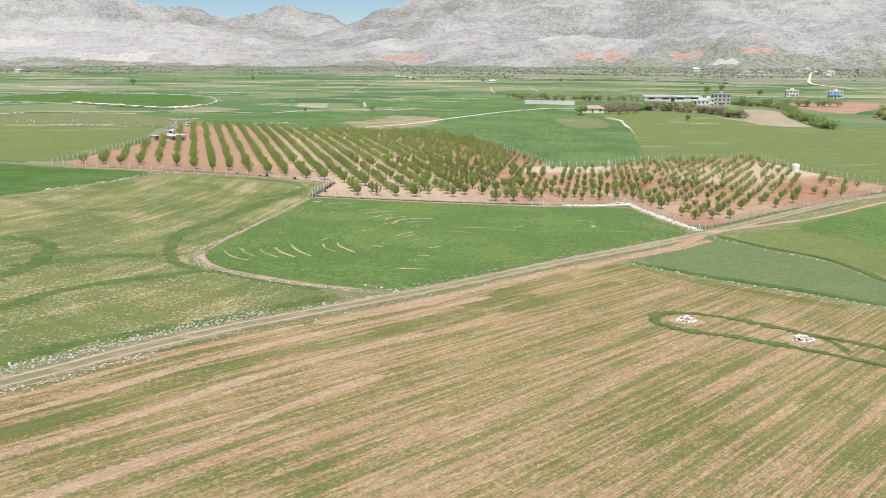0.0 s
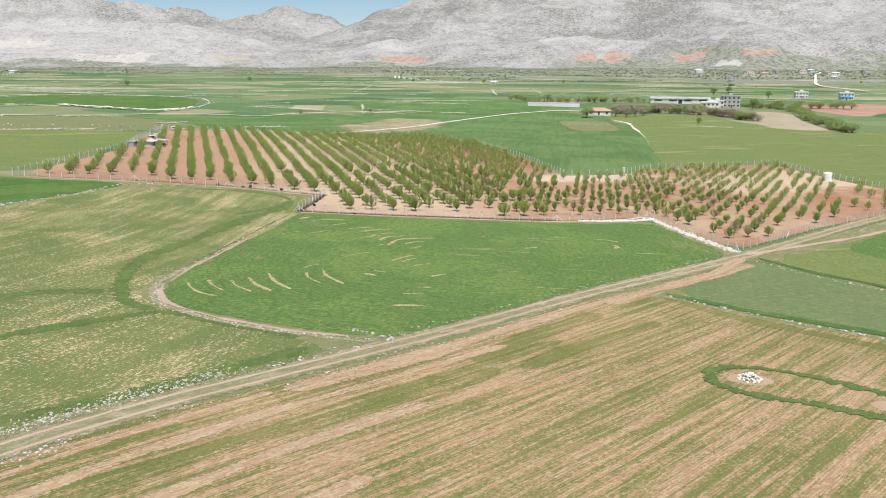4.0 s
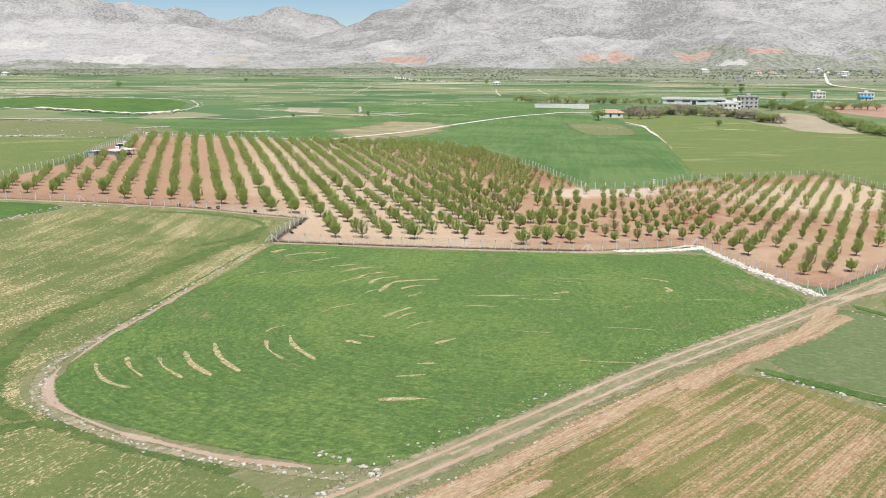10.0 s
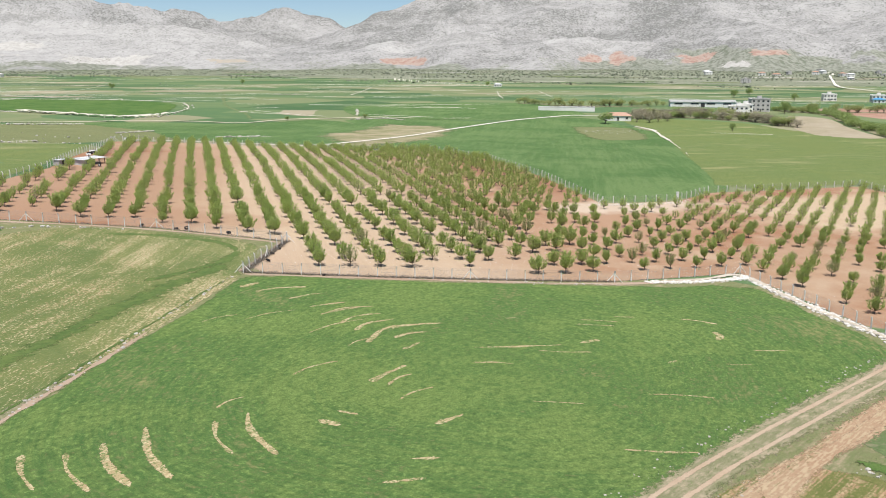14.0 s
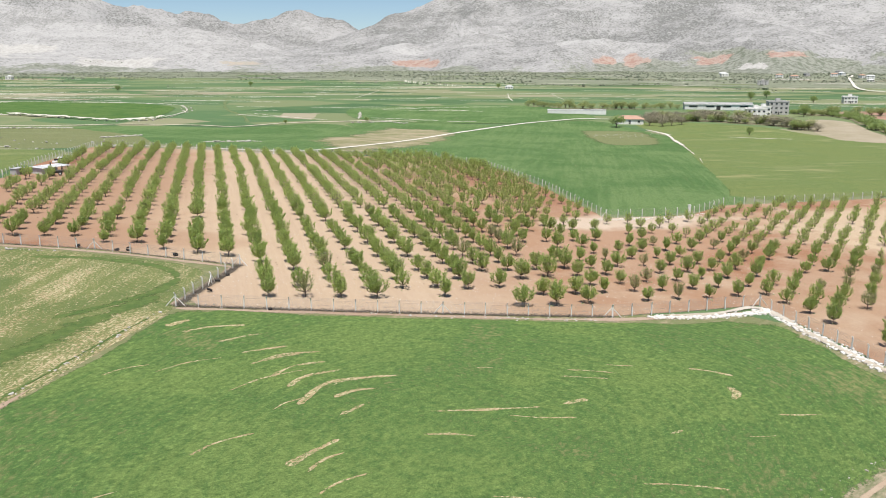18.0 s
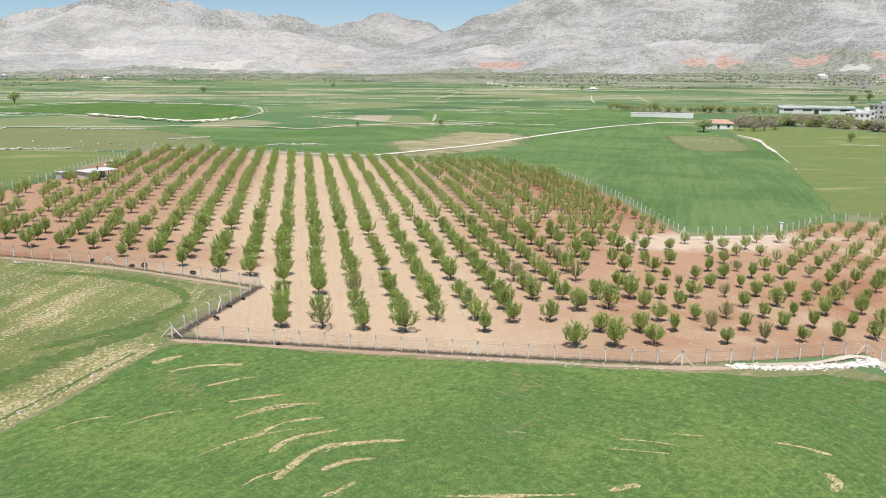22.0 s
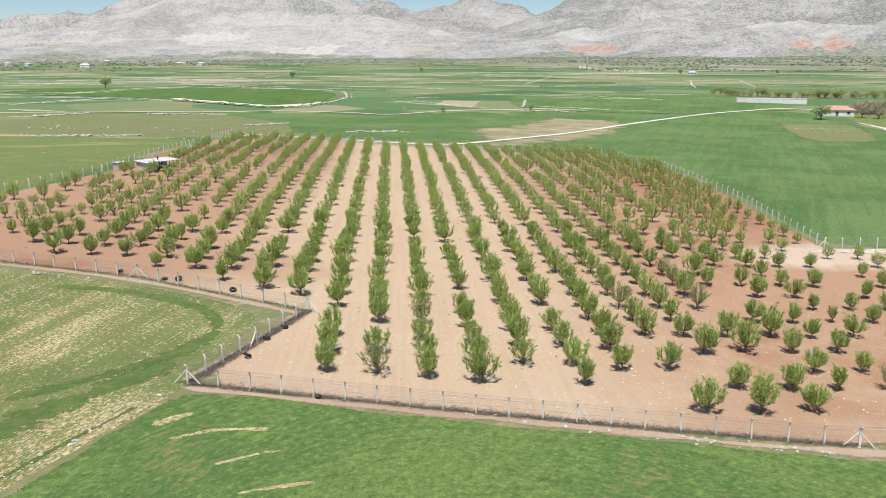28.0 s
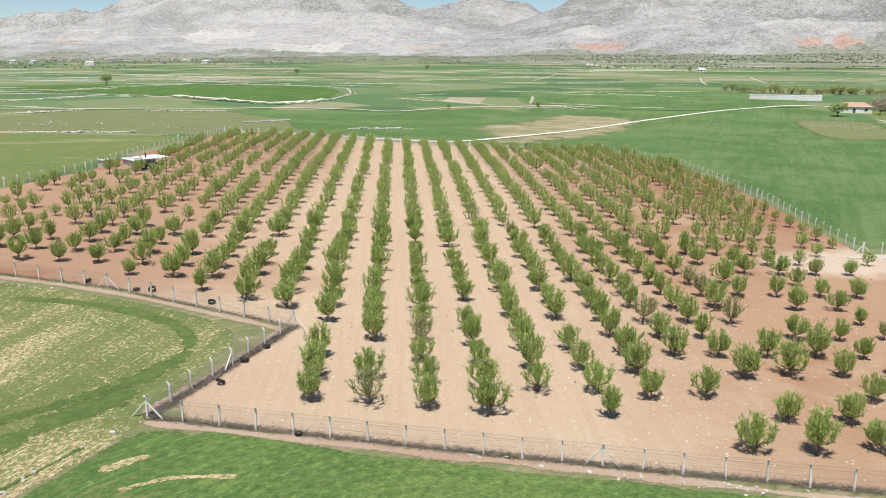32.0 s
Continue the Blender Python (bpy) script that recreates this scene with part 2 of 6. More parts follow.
def leaf_material(name, young, old, each=0.5):
    k = Nodes(name, 0.55, 0.3)
    geo = k.put("NewGeometry")
    info = k.put("ObjectInfo")
    f = k.math("ADD", k.math("MULTIPLY", geo.outputs["Random Per Island"], 0.65), k.math("MULTIPLY", info.outputs["Random"], 0.35))
    c = k.ramp(f, [(0.0, old), (0.55, tuple(0.5 * (a + b) for a, b in zip(young, old))), (1.0, young)])
    k.done(c)
    back = k.put("BsdfTranslucent")
    k.join(k.mix(0.5, c, (0.38, 0.5, 0.12)), back.inputs["Color"])
    both = k.put("MixShader")
    both.inputs[0].default_value = 0.42
    k.join(k.b.outputs[0], both.inputs[1])
    k.join(back.outputs[0], both.inputs[2])
    k.join(both.outputs[0], k.t.nodes["Material Output"].inputs["Surface"])
    return k.m


def plain_material(name):
    """The wide plain: small fields in many greens, blued a little to paint in distance haze, with dry strips."""
    k = Nodes(name, 0.95, 0.1)
    v = k.coords(12)
    warp = k.put("TexNoise", Scale=1 / 140.0, Detail=2.0)
    k.join(v, warp.inputs["Vector"])
    size = k.put("Mapping")
    size.inputs["Scale"].default_value = (1 / 62.0, 1 / 30.0, 1)
    add = k.t.nodes.new("ShaderNodeVectorMath")
    add.operation = "MULTIPLY_ADD"
    k.join(warp.outputs["Color"], add.inputs[0])
    add.inputs[1].default_value = (60, 60, 0)
    k.join(v, add.inputs[2])
    k.join(add.outputs[0], size.inputs["Vector"])
    cell = k.put("TexVoronoi", Scale=0.55, Randomness=0.85)
    k.join(size.outputs[0], cell.inputs["Vector"])
    sep = k.put("SeparateColor")
    k.join(cell.outputs["Color"], sep.inputs[0])
    tone = k.ramp(sep.outputs[0], [(0.0, (0.065, 0.125, 0.055)), (0.25, (0.095, 0.163, 0.072)), (0.55, (0.14, 0.195, 0.09)),
                                   (0.78, (0.19, 0.215, 0.11)), (0.92, (0.25, 0.245, 0.15)), (1.0, (0.36, 0.31, 0.23))])
    n = k.noise(k.coords(12, (1 / 30, 1 / 9, 1)), 1.0, 4.0, 0.6)
    c = k.mix(k.math("MULTIPLY", step_band(k, n, 0.5, 0.75), 0.45), tone, (0.2, 0.23, 0.1))
    return k.done(c, k.noise(v, 0.9, 4.0, 0.7), 0.25, 0.5)


def rock_material(name, shade, light, scrubby):
    """Bare limestone slopes: ledges, speckled outcrops and scrub that thickens in patches."""
    k = Nodes(name, 0.95, 0.1)
    v = k.coords(0)
    big = k.noise(v, 1 / 430.0, 6.0, 0.62, 0.6)
    mid = k.noise(v, 1 / 70.0, 7.0, 0.72)
    fine = k.noise(v, 1 / 17.0, 4.0, 0.7)
    dots = k.noise(v, 1 / 8.0, 2.0, 0.55)
    ledge = k.noise(k.coords(0, (1 / 240.0, 1 / 240.0, 1 / 26.0)), 1.0, 4.0, 0.6, 0.9)
    c = k.mix(step_band(k, k.math("ADD", k.math("MULTIPLY", big, 0.6), k.math("MULTIPLY", mid, 0.4)), 0.43, 0.58), shade, light)
    c = k.mix(k.math("MULTIPLY", step_band(k, ledge, 0.50, 0.62), 0.3), c, tuple(min(q * 1.2, 0.7) for q in light))
    c = k.mix(k.math("MULTIPLY", step_band(k, fine, 0.46, 0.34), 0.42), c, tuple(q * 0.68 for q in shade))
    c = k.mix(k.math("MULTIPLY", step_band(k, fine, 0.54, 0.66), 0.45), c, tuple(min(q * 1.25, 0.75) for q in light))
    thick = k.math("SUBTRACT", 1.0, k.math("ADD", k.math("MULTIPLY", big, 0.55), k.math("MULTIPLY", mid, 0.45)))
    scrub = step_band(k, k.math("ADD", dots, k.math("MULTIPLY", thick, 0.9)), 0.97, 1.05)
    c = k.mix(k.math("MULTIPLY", scrub, scrubby), c, (0.115, 0.12, 0.105))
    for cover, tone, other in (("scrub_cover", (0.15, 0.165, 0.125), (0.27, 0.275, 0.235)), ("bare_lime", (0.37, 0.356, 0.33), (0.46, 0.446, 0.42)), ("tan_earth", (0.4, 0.34, 0.275), (0.34, 0.32, 0.27)), ("red_earth", (0.32, 0.205, 0.165), (0.38, 0.3, 0.255))):
        at = k.put("Attribute")
        at.attribute_name = cover
        much = k.math("ADD", at.outputs["Fac"], k.math("MULTIPLY", k.math("SUBTRACT", k.math("ADD", k.math("MULTIPLY", mid, 0.6), k.math("MULTIPLY", dots, 0.4)), 0.5), 2.6))
        c = k.mix(k.math("MULTIPLY", step_band(k, much, 0.40, 0.56), step_band(k, at.outputs["Fac"], 0.0, 0.1)), c, k.mix(step_band(k, k.math("ADD", fine, k.math("MULTIPLY", dots, 0.6)), 0.70, 0.88), tone, other))
    return k.done(c, k.math("ADD", mid, k.math("MULTIPLY", fine, 0.4)), 8.0, 0.6)


M_PLAIN = plain_material("plain_fields")
# limestone greys, paled and desaturated so the colour holds the aerial haze
M_ROCK = rock_material("hazed_scrubby_limestone", (0.25, 0.246, 0.239), (0.35, 0.343, 0.333), 0.62)
M_PALEROCK = rock_material("hazed_pale_limestone", (0.3, 0.294, 0.284), (0.378, 0.37, 0.358), 0.4)
# scrub pasture, with distance haze put into its greyer colour
M_HAZE_PASTURE = crop_material("hazed_scrub_pasture", (0.225, 0.24, 0.165), (0.145, 0.185, 0.11), (0.34, 0.325, 0.265), 80.0, 9.0, 40.0, 0.7, 0.0, 60.0, None, 1.4, 0.8, edge=60.0)
M_STUBBLE = sown_material("sparse_crop", (0.365, 0.243, 0.148), (0.342, 0.214, 0.13), (0.168, 0.175, 0.06), (0.105, 0.135, 0.038), (0.49, 0.385, 0.235), 43.0, 0.3, 0.5, 0.55, 20.0, None, (0.95, 0.36, 0.35, 0.03), (0.28, 0.5), 60.0, 0.12)
M_LANE = sown_material("fuller_drill_lane", (0.365, 0.243, 0.148), (0.342, 0.214, 0.13), (0.168, 0.175, 0.06), (0.105, 0.135, 0.038), (0.49, 0.385, 0.235), 43.0, 0.3, 0.85, 0.55, 20.0, None, (0.95, 0.36, 0.35, 0.03), (0.28, 0.5), 60.0, 0.12)
M_THIN = sown_material("thin_drill_lane", (0.375, 0.262, 0.17), (0.35, 0.23, 0.147), (0.165, 0.176, 0.07), (0.105, 0.138, 0.044), (0.5, 0.41, 0.268), 43.0, 0.3, 0.12, 0.55, 20.0, None, (0.95, 0.36, 0.35, 0.03), (0.28, 0.5), 60.0, 0.12)
M_LEFT = sown_material("patchy_crop", (0.40, 0.315, 0.186), (0.35, 0.25, 0.148), (0.15, 0.18, 0.06), (0.09, 0.138, 0.042), (0.55, 0.48, 0.31), 14.0, 0.3, 0.72, 1.3, 17.0, ((-225, 235, 0), (190, 190)), (0.5, 0.35, 0.6, 0.03), (0.3, 0.5), 22.0, 0.06, 1.4, 0.8)
M_BAND = crop_material("headland_crop", (0.14, 0.19, 0.06), (0.092, 0.15, 0.045), (0.3, 0.26, 0.15), 43.0, 0.5, 2.0, 0.98, 0.0, 4.0, crisp=0.14, edge=1.2, torn=1.1)
M_TRACKBED = crop_material("track_weeds", (0.235, 0.235, 0.13), (0.165, 0.195, 0.09), (0.42, 0.345, 0.245), 43.0, 0.5, 3.0, 0.6, 0.0, 4.0)
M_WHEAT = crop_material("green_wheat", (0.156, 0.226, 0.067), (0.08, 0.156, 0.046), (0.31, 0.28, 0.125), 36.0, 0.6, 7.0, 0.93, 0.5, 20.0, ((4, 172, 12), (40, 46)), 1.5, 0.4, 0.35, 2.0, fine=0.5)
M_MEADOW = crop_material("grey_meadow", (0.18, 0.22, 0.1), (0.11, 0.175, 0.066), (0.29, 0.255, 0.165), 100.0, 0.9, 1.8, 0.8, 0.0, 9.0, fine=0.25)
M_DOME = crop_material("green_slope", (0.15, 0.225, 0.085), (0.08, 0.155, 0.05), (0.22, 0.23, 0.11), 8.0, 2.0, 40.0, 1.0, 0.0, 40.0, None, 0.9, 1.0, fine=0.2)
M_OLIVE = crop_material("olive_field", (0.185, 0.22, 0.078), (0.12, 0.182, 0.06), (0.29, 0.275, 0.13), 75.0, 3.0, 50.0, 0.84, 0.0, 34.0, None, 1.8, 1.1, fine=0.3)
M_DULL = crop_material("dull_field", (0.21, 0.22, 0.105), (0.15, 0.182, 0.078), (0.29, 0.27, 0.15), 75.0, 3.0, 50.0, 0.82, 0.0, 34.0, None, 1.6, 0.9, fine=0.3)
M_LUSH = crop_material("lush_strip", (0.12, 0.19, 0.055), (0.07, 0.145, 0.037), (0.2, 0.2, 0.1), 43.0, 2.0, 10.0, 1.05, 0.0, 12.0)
M_DRY = crop_material("dry_patch", (0.21, 0.215, 0.1), (0.15, 0.19, 0.07), (0.37, 0.31, 0.21), 75.0, 3.0, 20.0, 0.48, 0.0, 14.0, None, 1.5, edge=8.0)
M_BROWN = soil_material("grey_brown_field", (0.345, 0.295, 0.215), (0.41, 0.36, 0.275), (0.3, 0.26, 0.175), 20.0)
M_PALESLOPE = soil_material("pale_slope", (0.47, 0.45, 0.41), (0.58, 0.56, 0.52), (0.42, 0.385, 0.34), 0.0)
M_LIME = lime_material("lime_gravel", (0.5, 0.465, 0.39), (0.7, 0.665, 0.58), 1.0)
M_ROAD = lime_material("white_road", (0.62, 0.585, 0.5), (0.78, 0.74, 0.66), 0.5)
M_TANROAD = lime_material("dirt_road_dust", (0.52, 0.46, 0.345), (0.66, 0.6, 0.47), 0.45)
M_SCAR = sown_material("thin_scar", (0.41, 0.32, 0.18), (0.38, 0.29, 0.165), (0.135, 0.195, 0.058), (0.09, 0.155, 0.046), (0.56, 0.48, 0.3), 36.0, 0.3, 0.42, 0.5, 4.0, None, (0.3, 0.2, 0.3, 0.0), (0.25, 0.4), 6.0, 0.07, 1.4, 0.8)
M_VERGE = crop_material("weedy_verge", (0.205, 0.22, 0.102), (0.14, 0.185, 0.072), (0.37, 0.295, 0.195), 43.0, 0.6, 5.0, 0.66, 0.0, 5.0)
M_ORCHARD = soil_material("orchard_soil", (0.37, 0.25, 0.166), (0.465, 0.362, 0.262), (0.285, 0.145, 0.086), -16.4, (24.0, 74.0),
                          ((20, 345, 52, 17, 105, (0.275, 0.135, 0.085)), (-85, 300, 75, 26, 95, (0.335, 0.21, 0.14)), (-70, 246, 34, 10, 2, (0.33, 0.205, 0.137)), (104, 288, 34, 28, 20, (0.5, 0.4, 0.285)), (40, 262, 30, 16, 15, (0.36, 0.225, 0.148)), (46, 288, 22, 8, 20, (0.53, 0.44, 0.35))))
M_RUT = soil_material("track_dust", (0.42, 0.325, 0.235), (0.5, 0.41, 0.315), (0.385, 0.28, 0.195), 43.0)
M_TILTH = soil_material("brown_tilth", (0.385, 0.285, 0.195), (0.46, 0.36, 0.255), (0.345, 0.232, 0.15), 43.0)
M_REDSOIL = soil_material("red_soil", (0.37, 0.235, 0.175), (0.43, 0.31, 0.25), (0.33, 0.19, 0.135), 10.0)
M_CHALK = soil_material("chalk", (0.50, 0.45, 0.38), (0.62, 0.58, 0.51), (0.40, 0.34, 0.26), 0.0)
M_WHITESTONE = pile_material("white_rubble", (0.55, 0.51, 0.46), (0.8, 0.77, 0.72))
M_STONE = pile_material("field_stone", (0.36, 0.33, 0.28), (0.6, 0.57, 0.52))
M_MARGIN = soil_material("pale_margin", (0.39, 0.298, 0.225), (0.46, 0.375, 0.295), (0.35, 0.25, 0.18), 0.0)
M_CLOD = pile_material("clods", (0.27, 0.19, 0.13), (0.5, 0.4, 0.3))
M_CONCRETE = mottled("post_concrete", (0.6, 0.58, 0.54), (0.76, 0.74, 0.7), 9.0, 0.85, each=0.25)
M_WIRE = mottled("galvanised_wire", (0.24, 0.23, 0.22), (0.38, 0.37, 0.36), 3.0, 0.5, 0.5, 0.6)
M_BRUSH = pile_material("dead_brush", (0.09, 0.075, 0.06), (0.28, 0.24, 0.2))
M_WEED = leaf_material("weeds", (0.32, 0.36, 0.2), (0.2, 0.25, 0.12))
M_BARK = mottled("bark", (0.11, 0.085, 0.065), (0.21, 0.17, 0.135), 14.0, 0.9)
M_LEAF = leaf_material("almond_leaf", (0.53, 0.62, 0.2), (0.235, 0.335, 0.09))
M_PALELEAF = leaf_material("pale_leaf", (0.47, 0.48, 0.23), (0.27, 0.3, 0.125))
M_BUSHLEAF = leaf_material("bush_leaf", (0.36, 0.42, 0.17), (0.2, 0.27, 0.095))
# scrub tones lightened and greyed to paint in haze at the hill foot
M_SCRUB = pile_material("hazed_scrub", (0.14, 0.16, 0.115), (0.23, 0.245, 0.19))
M_BLOSSOM = pile_material("bare_twigs", (0.25, 0.225, 0.155), (0.43, 0.39, 0.28))
M_RUBBER = mottled("tyre_rubber", (0.012, 0.012, 0.013), (0.035, 0.034, 0.033), 8.0, 0.75)
M_PLASTIC = mottled("white_plastic", (0.70, 0.71, 0.71), (0.82, 0.82, 0.81), 0.9, 0.45, 0.4)
M_WALLWHITE = mottled("white_render", (0.62, 0.6, 0.57), (0.8, 0.78, 0.75), 0.5, 0.9)
M_WALLGREY = mottled("grey_block", (0.36, 0.35, 0.34), (0.52, 0.5, 0.48), 0.6, 0.9)
M_ROOFTILE = mottled("clay_tile", (0.38, 0.22, 0.155), (0.5, 0.34, 0.26), 1.2, 0.85)
M_SHEET = mottled("metal_sheet", (0.58, 0.58, 0.57), (0.74, 0.73, 0.72), 0.8, 0.6, 0.4, 0.1)
M_GLASS = mottled("dark_glazing", (0.02, 0.025, 0.03), (0.05, 0.06, 0.07), 0.5, 0.15, 0.6)
M_BLUE = mottled("blue_sheet", (0.06, 0.22, 0.42), (0.12, 0.33, 0.55), 0.7, 0.5)
M_CARWHITE = mottled("white_car_paint", (0.72, 0.72, 0.72), (0.82, 0.82, 0.82), 2.0, 0.25, 0.5)
M_DARKMETAL = mottled("dark_metal", (0.03, 0.03, 0.032), (0.08, 0.075, 0.07), 4.0, 0.6, 0.4, 0.4)
M_ROOFGREY = mottled("weathered_sheet", (0.44, 0.44, 0.45), (0.62, 0.62, 0.63), 0.9, 0.7, 0.3, 0.1)
M_HEDGEGROUND = crop_material("hedge_ground", (0.24, 0.235, 0.13), (0.19, 0.2, 0.1), (0.35, 0.29, 0.22), 20.0, 2.0, 9.0, 0.6, 0.0, 9.0)


# ---- the lie of the land ----
SWELL = np.array([[1.29, 2.1, 0.03, -1.83, -0.73], [0.55, -0.33, -3.43, -2.68, 1.2], [1.21, 2.11, -1.36, -2.2, 1.81],
                  [-1.57, 0.68, 1.19, -0.94, -0.31], [-2.13, -2.25, -1.98, -2.95, -2.27], [0.18, -0.22, -0.43, -0.23, 0.11]])


def height(x, y):
    """The ground's height: gentle swells round the orchard, a plain that climbs slowly to the hills."""
    x, y = np.asarray(x, float), np.asarray(y, float)
    z = np.zeros_like(x * y)
    for j in range(6):
        for i in range(5):
            z = z + SWELL[j, i] * np.exp(-((x + 200 - 100 * i) ** 2 + (y - 60 - 120 * j) ** 2) / (2 * 115.0 ** 2))
    t = np.clip((y - 700) / 500, 0, 1)
    t = t * t * (3 - 2 * t)
    return z + (5.59 - 1.57 * np.clip(x, -250, 250) / 100) * (1 - t) + 2.5 * t + np.maximum(y - 900, 0) * 0.0145


def ground_z(x, y):
    return float(height(x, y))


# ---- mesh helpers ----
def mesh_object(name, verts, faces, material, smooth=False, parent=None):
    me = bpy.data.meshes.new(name)
    me.from_pydata([tuple(v) for v in verts], [], faces)
    for m in material if isinstance(material, (list, tuple)) else [material]:
        me.materials.append(m)
    if smooth:
        me.polygons.foreach_set("use_smooth", [True] * len(me.polygons))
    me.update()
    ob = new(name, me)
    if parent is not None:
        ob.parent = parent
    return ob


def part(name, bm, material, parent, label="", smooth=False):
    """Links a bmesh as one mesh object under a thing or a part."""
    me = bpy.data.meshes.new(name)
    bm.to_mesh(me)
    bm.free()
    me.materials.append(material)
    if smooth:
        me.polygons.foreach_set("use_smooth", [True] * len(me.polygons))
    ob = new(name, me)
    ob.parent = parent
    return tagged(ob, label) if label else ob


def base(name, m, label, category, group="", kind=""):
    ob = new(name)
    ob.empty_display_size = 0.3
    ob.matrix_basis = m
    return tagged(ob, label, category, group, kind)


def box(bm, lo, hi, bevel=0.0):
    r = bmesh.ops.create_cube(bm, size=1.0)
    for v in r["verts"]:
        v.co = Vector([lo[i] + (v.co[i] + 0.5) * (hi[i] - lo[i]) for i in range(3)])
    if bevel:
        es = list({e for v in r["verts"] for e in v.link_edges})
        bmesh.ops.bevel(bm, geom=es, offset=bevel, segments=1, affect="EDGES")
    return bm


def boxed(lo, hi, bevel=0.0):
    return box(bmesh.new(), lo, hi, bevel)


def tube(verts, faces, a, b, ra, rb, n=5):
    """A tapered limb from a to b, added to the lists."""
    a, b = Vector(a), Vector(b)
    d = (b - a).normalized()
    s = d.cross(Vector((0.3, 0.7, 0.2))).normalized()
    u = d.cross(s)
    k = len(verts)
    for p, r in ((a, ra), (b, rb)):
        for i in range(n):
            w = 2 * math.pi * i / n
            verts.append(p + (s * math.cos(w) + u * math.sin(w)) * r)
    for i in range(n):
        j = (i + 1) % n
        faces.append((k + i, k + j, k + n + j, k + n + i))
    faces.append(tuple(k + n + i for i in range(n)))


def curve_through(pts, per=8, closed=False):
    """A smooth line through the points."""
    p = np.array(pts, float)
    n = len(p)
    out = []
    for i in range(n if closed else n - 1):
        if closed:
            a, b, c, d = p[(i - 1) % n], p[i], p[(i + 1) % n], p[(i + 2) % n]
        else:
            a, b, c, d = p[max(i - 1, 0)], p[i], p[i + 1], p[min(i + 2, n - 1)]
        for s in np.arange(per) / per:
            out.append(0.5 * (2 * b + (c - a) * s + (2 * a - 5 * b + 4 * c - d) * s ** 2 + (3 * b - a - 3 * c + d) * s ** 3))
    if not closed:
        out.append(p[-1])
    return np.array(out)


def even(line, gap, closed=False):
    """Points at even gaps along a line."""
    q = np.vstack([line, line[:1]]) if closed else line
    s = np.concatenate([[0], np.cumsum(np.hypot(*np.diff(q, axis=0).T))])
    m = max(int(round(s[-1] / gap)), 2)
    at = np.linspace(0, s[-1], m + 1)
    if closed:
        at = at[:-1]
    return np.stack([np.interp(at, s, q[:, 0]), np.interp(at, s, q[:, 1])], 1)


def wobble(x, y, size):
    """Smooth noise between -1 and 1."""
    return np.array([noise.noise(Vector((a / size, b / size, 0.37))) for a, b in zip(np.ravel(x), np.ravel(y))])


def inside(px, py, poly):
    hit = np.zeros(len(px), bool)
    x0, y0 = poly[:, 0], poly[:, 1]
    x1, y1 = np.roll(x0, -1), np.roll(y0, -1)
    for a, b, c, d in zip(x0, y0, x1, y1):
        if b != d:
            cross = (b > py) != (d > py)
            hit ^= cross & (px < (c - a) * (py - b) / (d - b) + a)
    return hit


from mathutils.geometry import delaunay_2d_cdt


def set_rim(ob, values):
    """Notes for each vertex how far it lies within its rim."""
    at = ob.data.attributes.new("rim", "FLOAT", "POINT")
    at.data.foreach_set("value", np.asarray(values, float).tolist())


def drape(name, outline, material, lift, label, category="field", smooth=True, gap=2.5, grid=9.0, ragged=0.35, fray=1.0):
    """A piece of land laid over the ground within its outline; ragged: how far its rim strays."""
    lift *= 0.4
    line = curve_through(outline, 8, True) if smooth else np.array(outline, float)
    line = even(line, gap, True)
    if ragged:
        line = line + ragged * np.stack([wobble(line[:, 0], line[:, 1], max(3.1, ragged * 4)), wobble(line[:, 1] + 50, line[:, 0], max(3.1, ragged * 4))], 1)
    lo, hi = line.min(0), line.max(0)
    gx, gy = np.meshgrid(np.arange(lo[0], hi[0], grid), np.arange(lo[1], hi[1], grid))
    gx, gy = gx.ravel(), gy.ravel()
    ok = inside(gx, gy, line)
    pts = [Vector((a, b)) for a, b in line] + [Vector((a, b)) for a, b in zip(gx[ok], gy[ok])]
    v, _, f, *_ = delaunay_2d_cdt(pts, [], [list(range(len(line)))], 1, 1e-4)
    x, y = np.array([q[0] for q in v]), np.array([q[1] for q in v])
    z = height(x, y) + lift
    ob = mesh_object(name, np.stack([x, y, z], 1), [tuple(q) for q in f], material, True)
    gap_to = np.full(len(x), 1e9)
    for (a, b), (c, e) in zip(line, np.roll(line, -1, 0)):
        t = np.clip(((x - a) * (c - a) + (y - b) * (e - b)) / ((c - a) ** 2 + (e - b) ** 2 + 1e-9), 0, 1)
        gap_to = np.minimum(gap_to, np.hypot(x - a - t * (c - a), y - b - t * (e - b)))
    set_rim(ob, gap_to * fray)
    return tagged(ob, label, category, "", "structure")


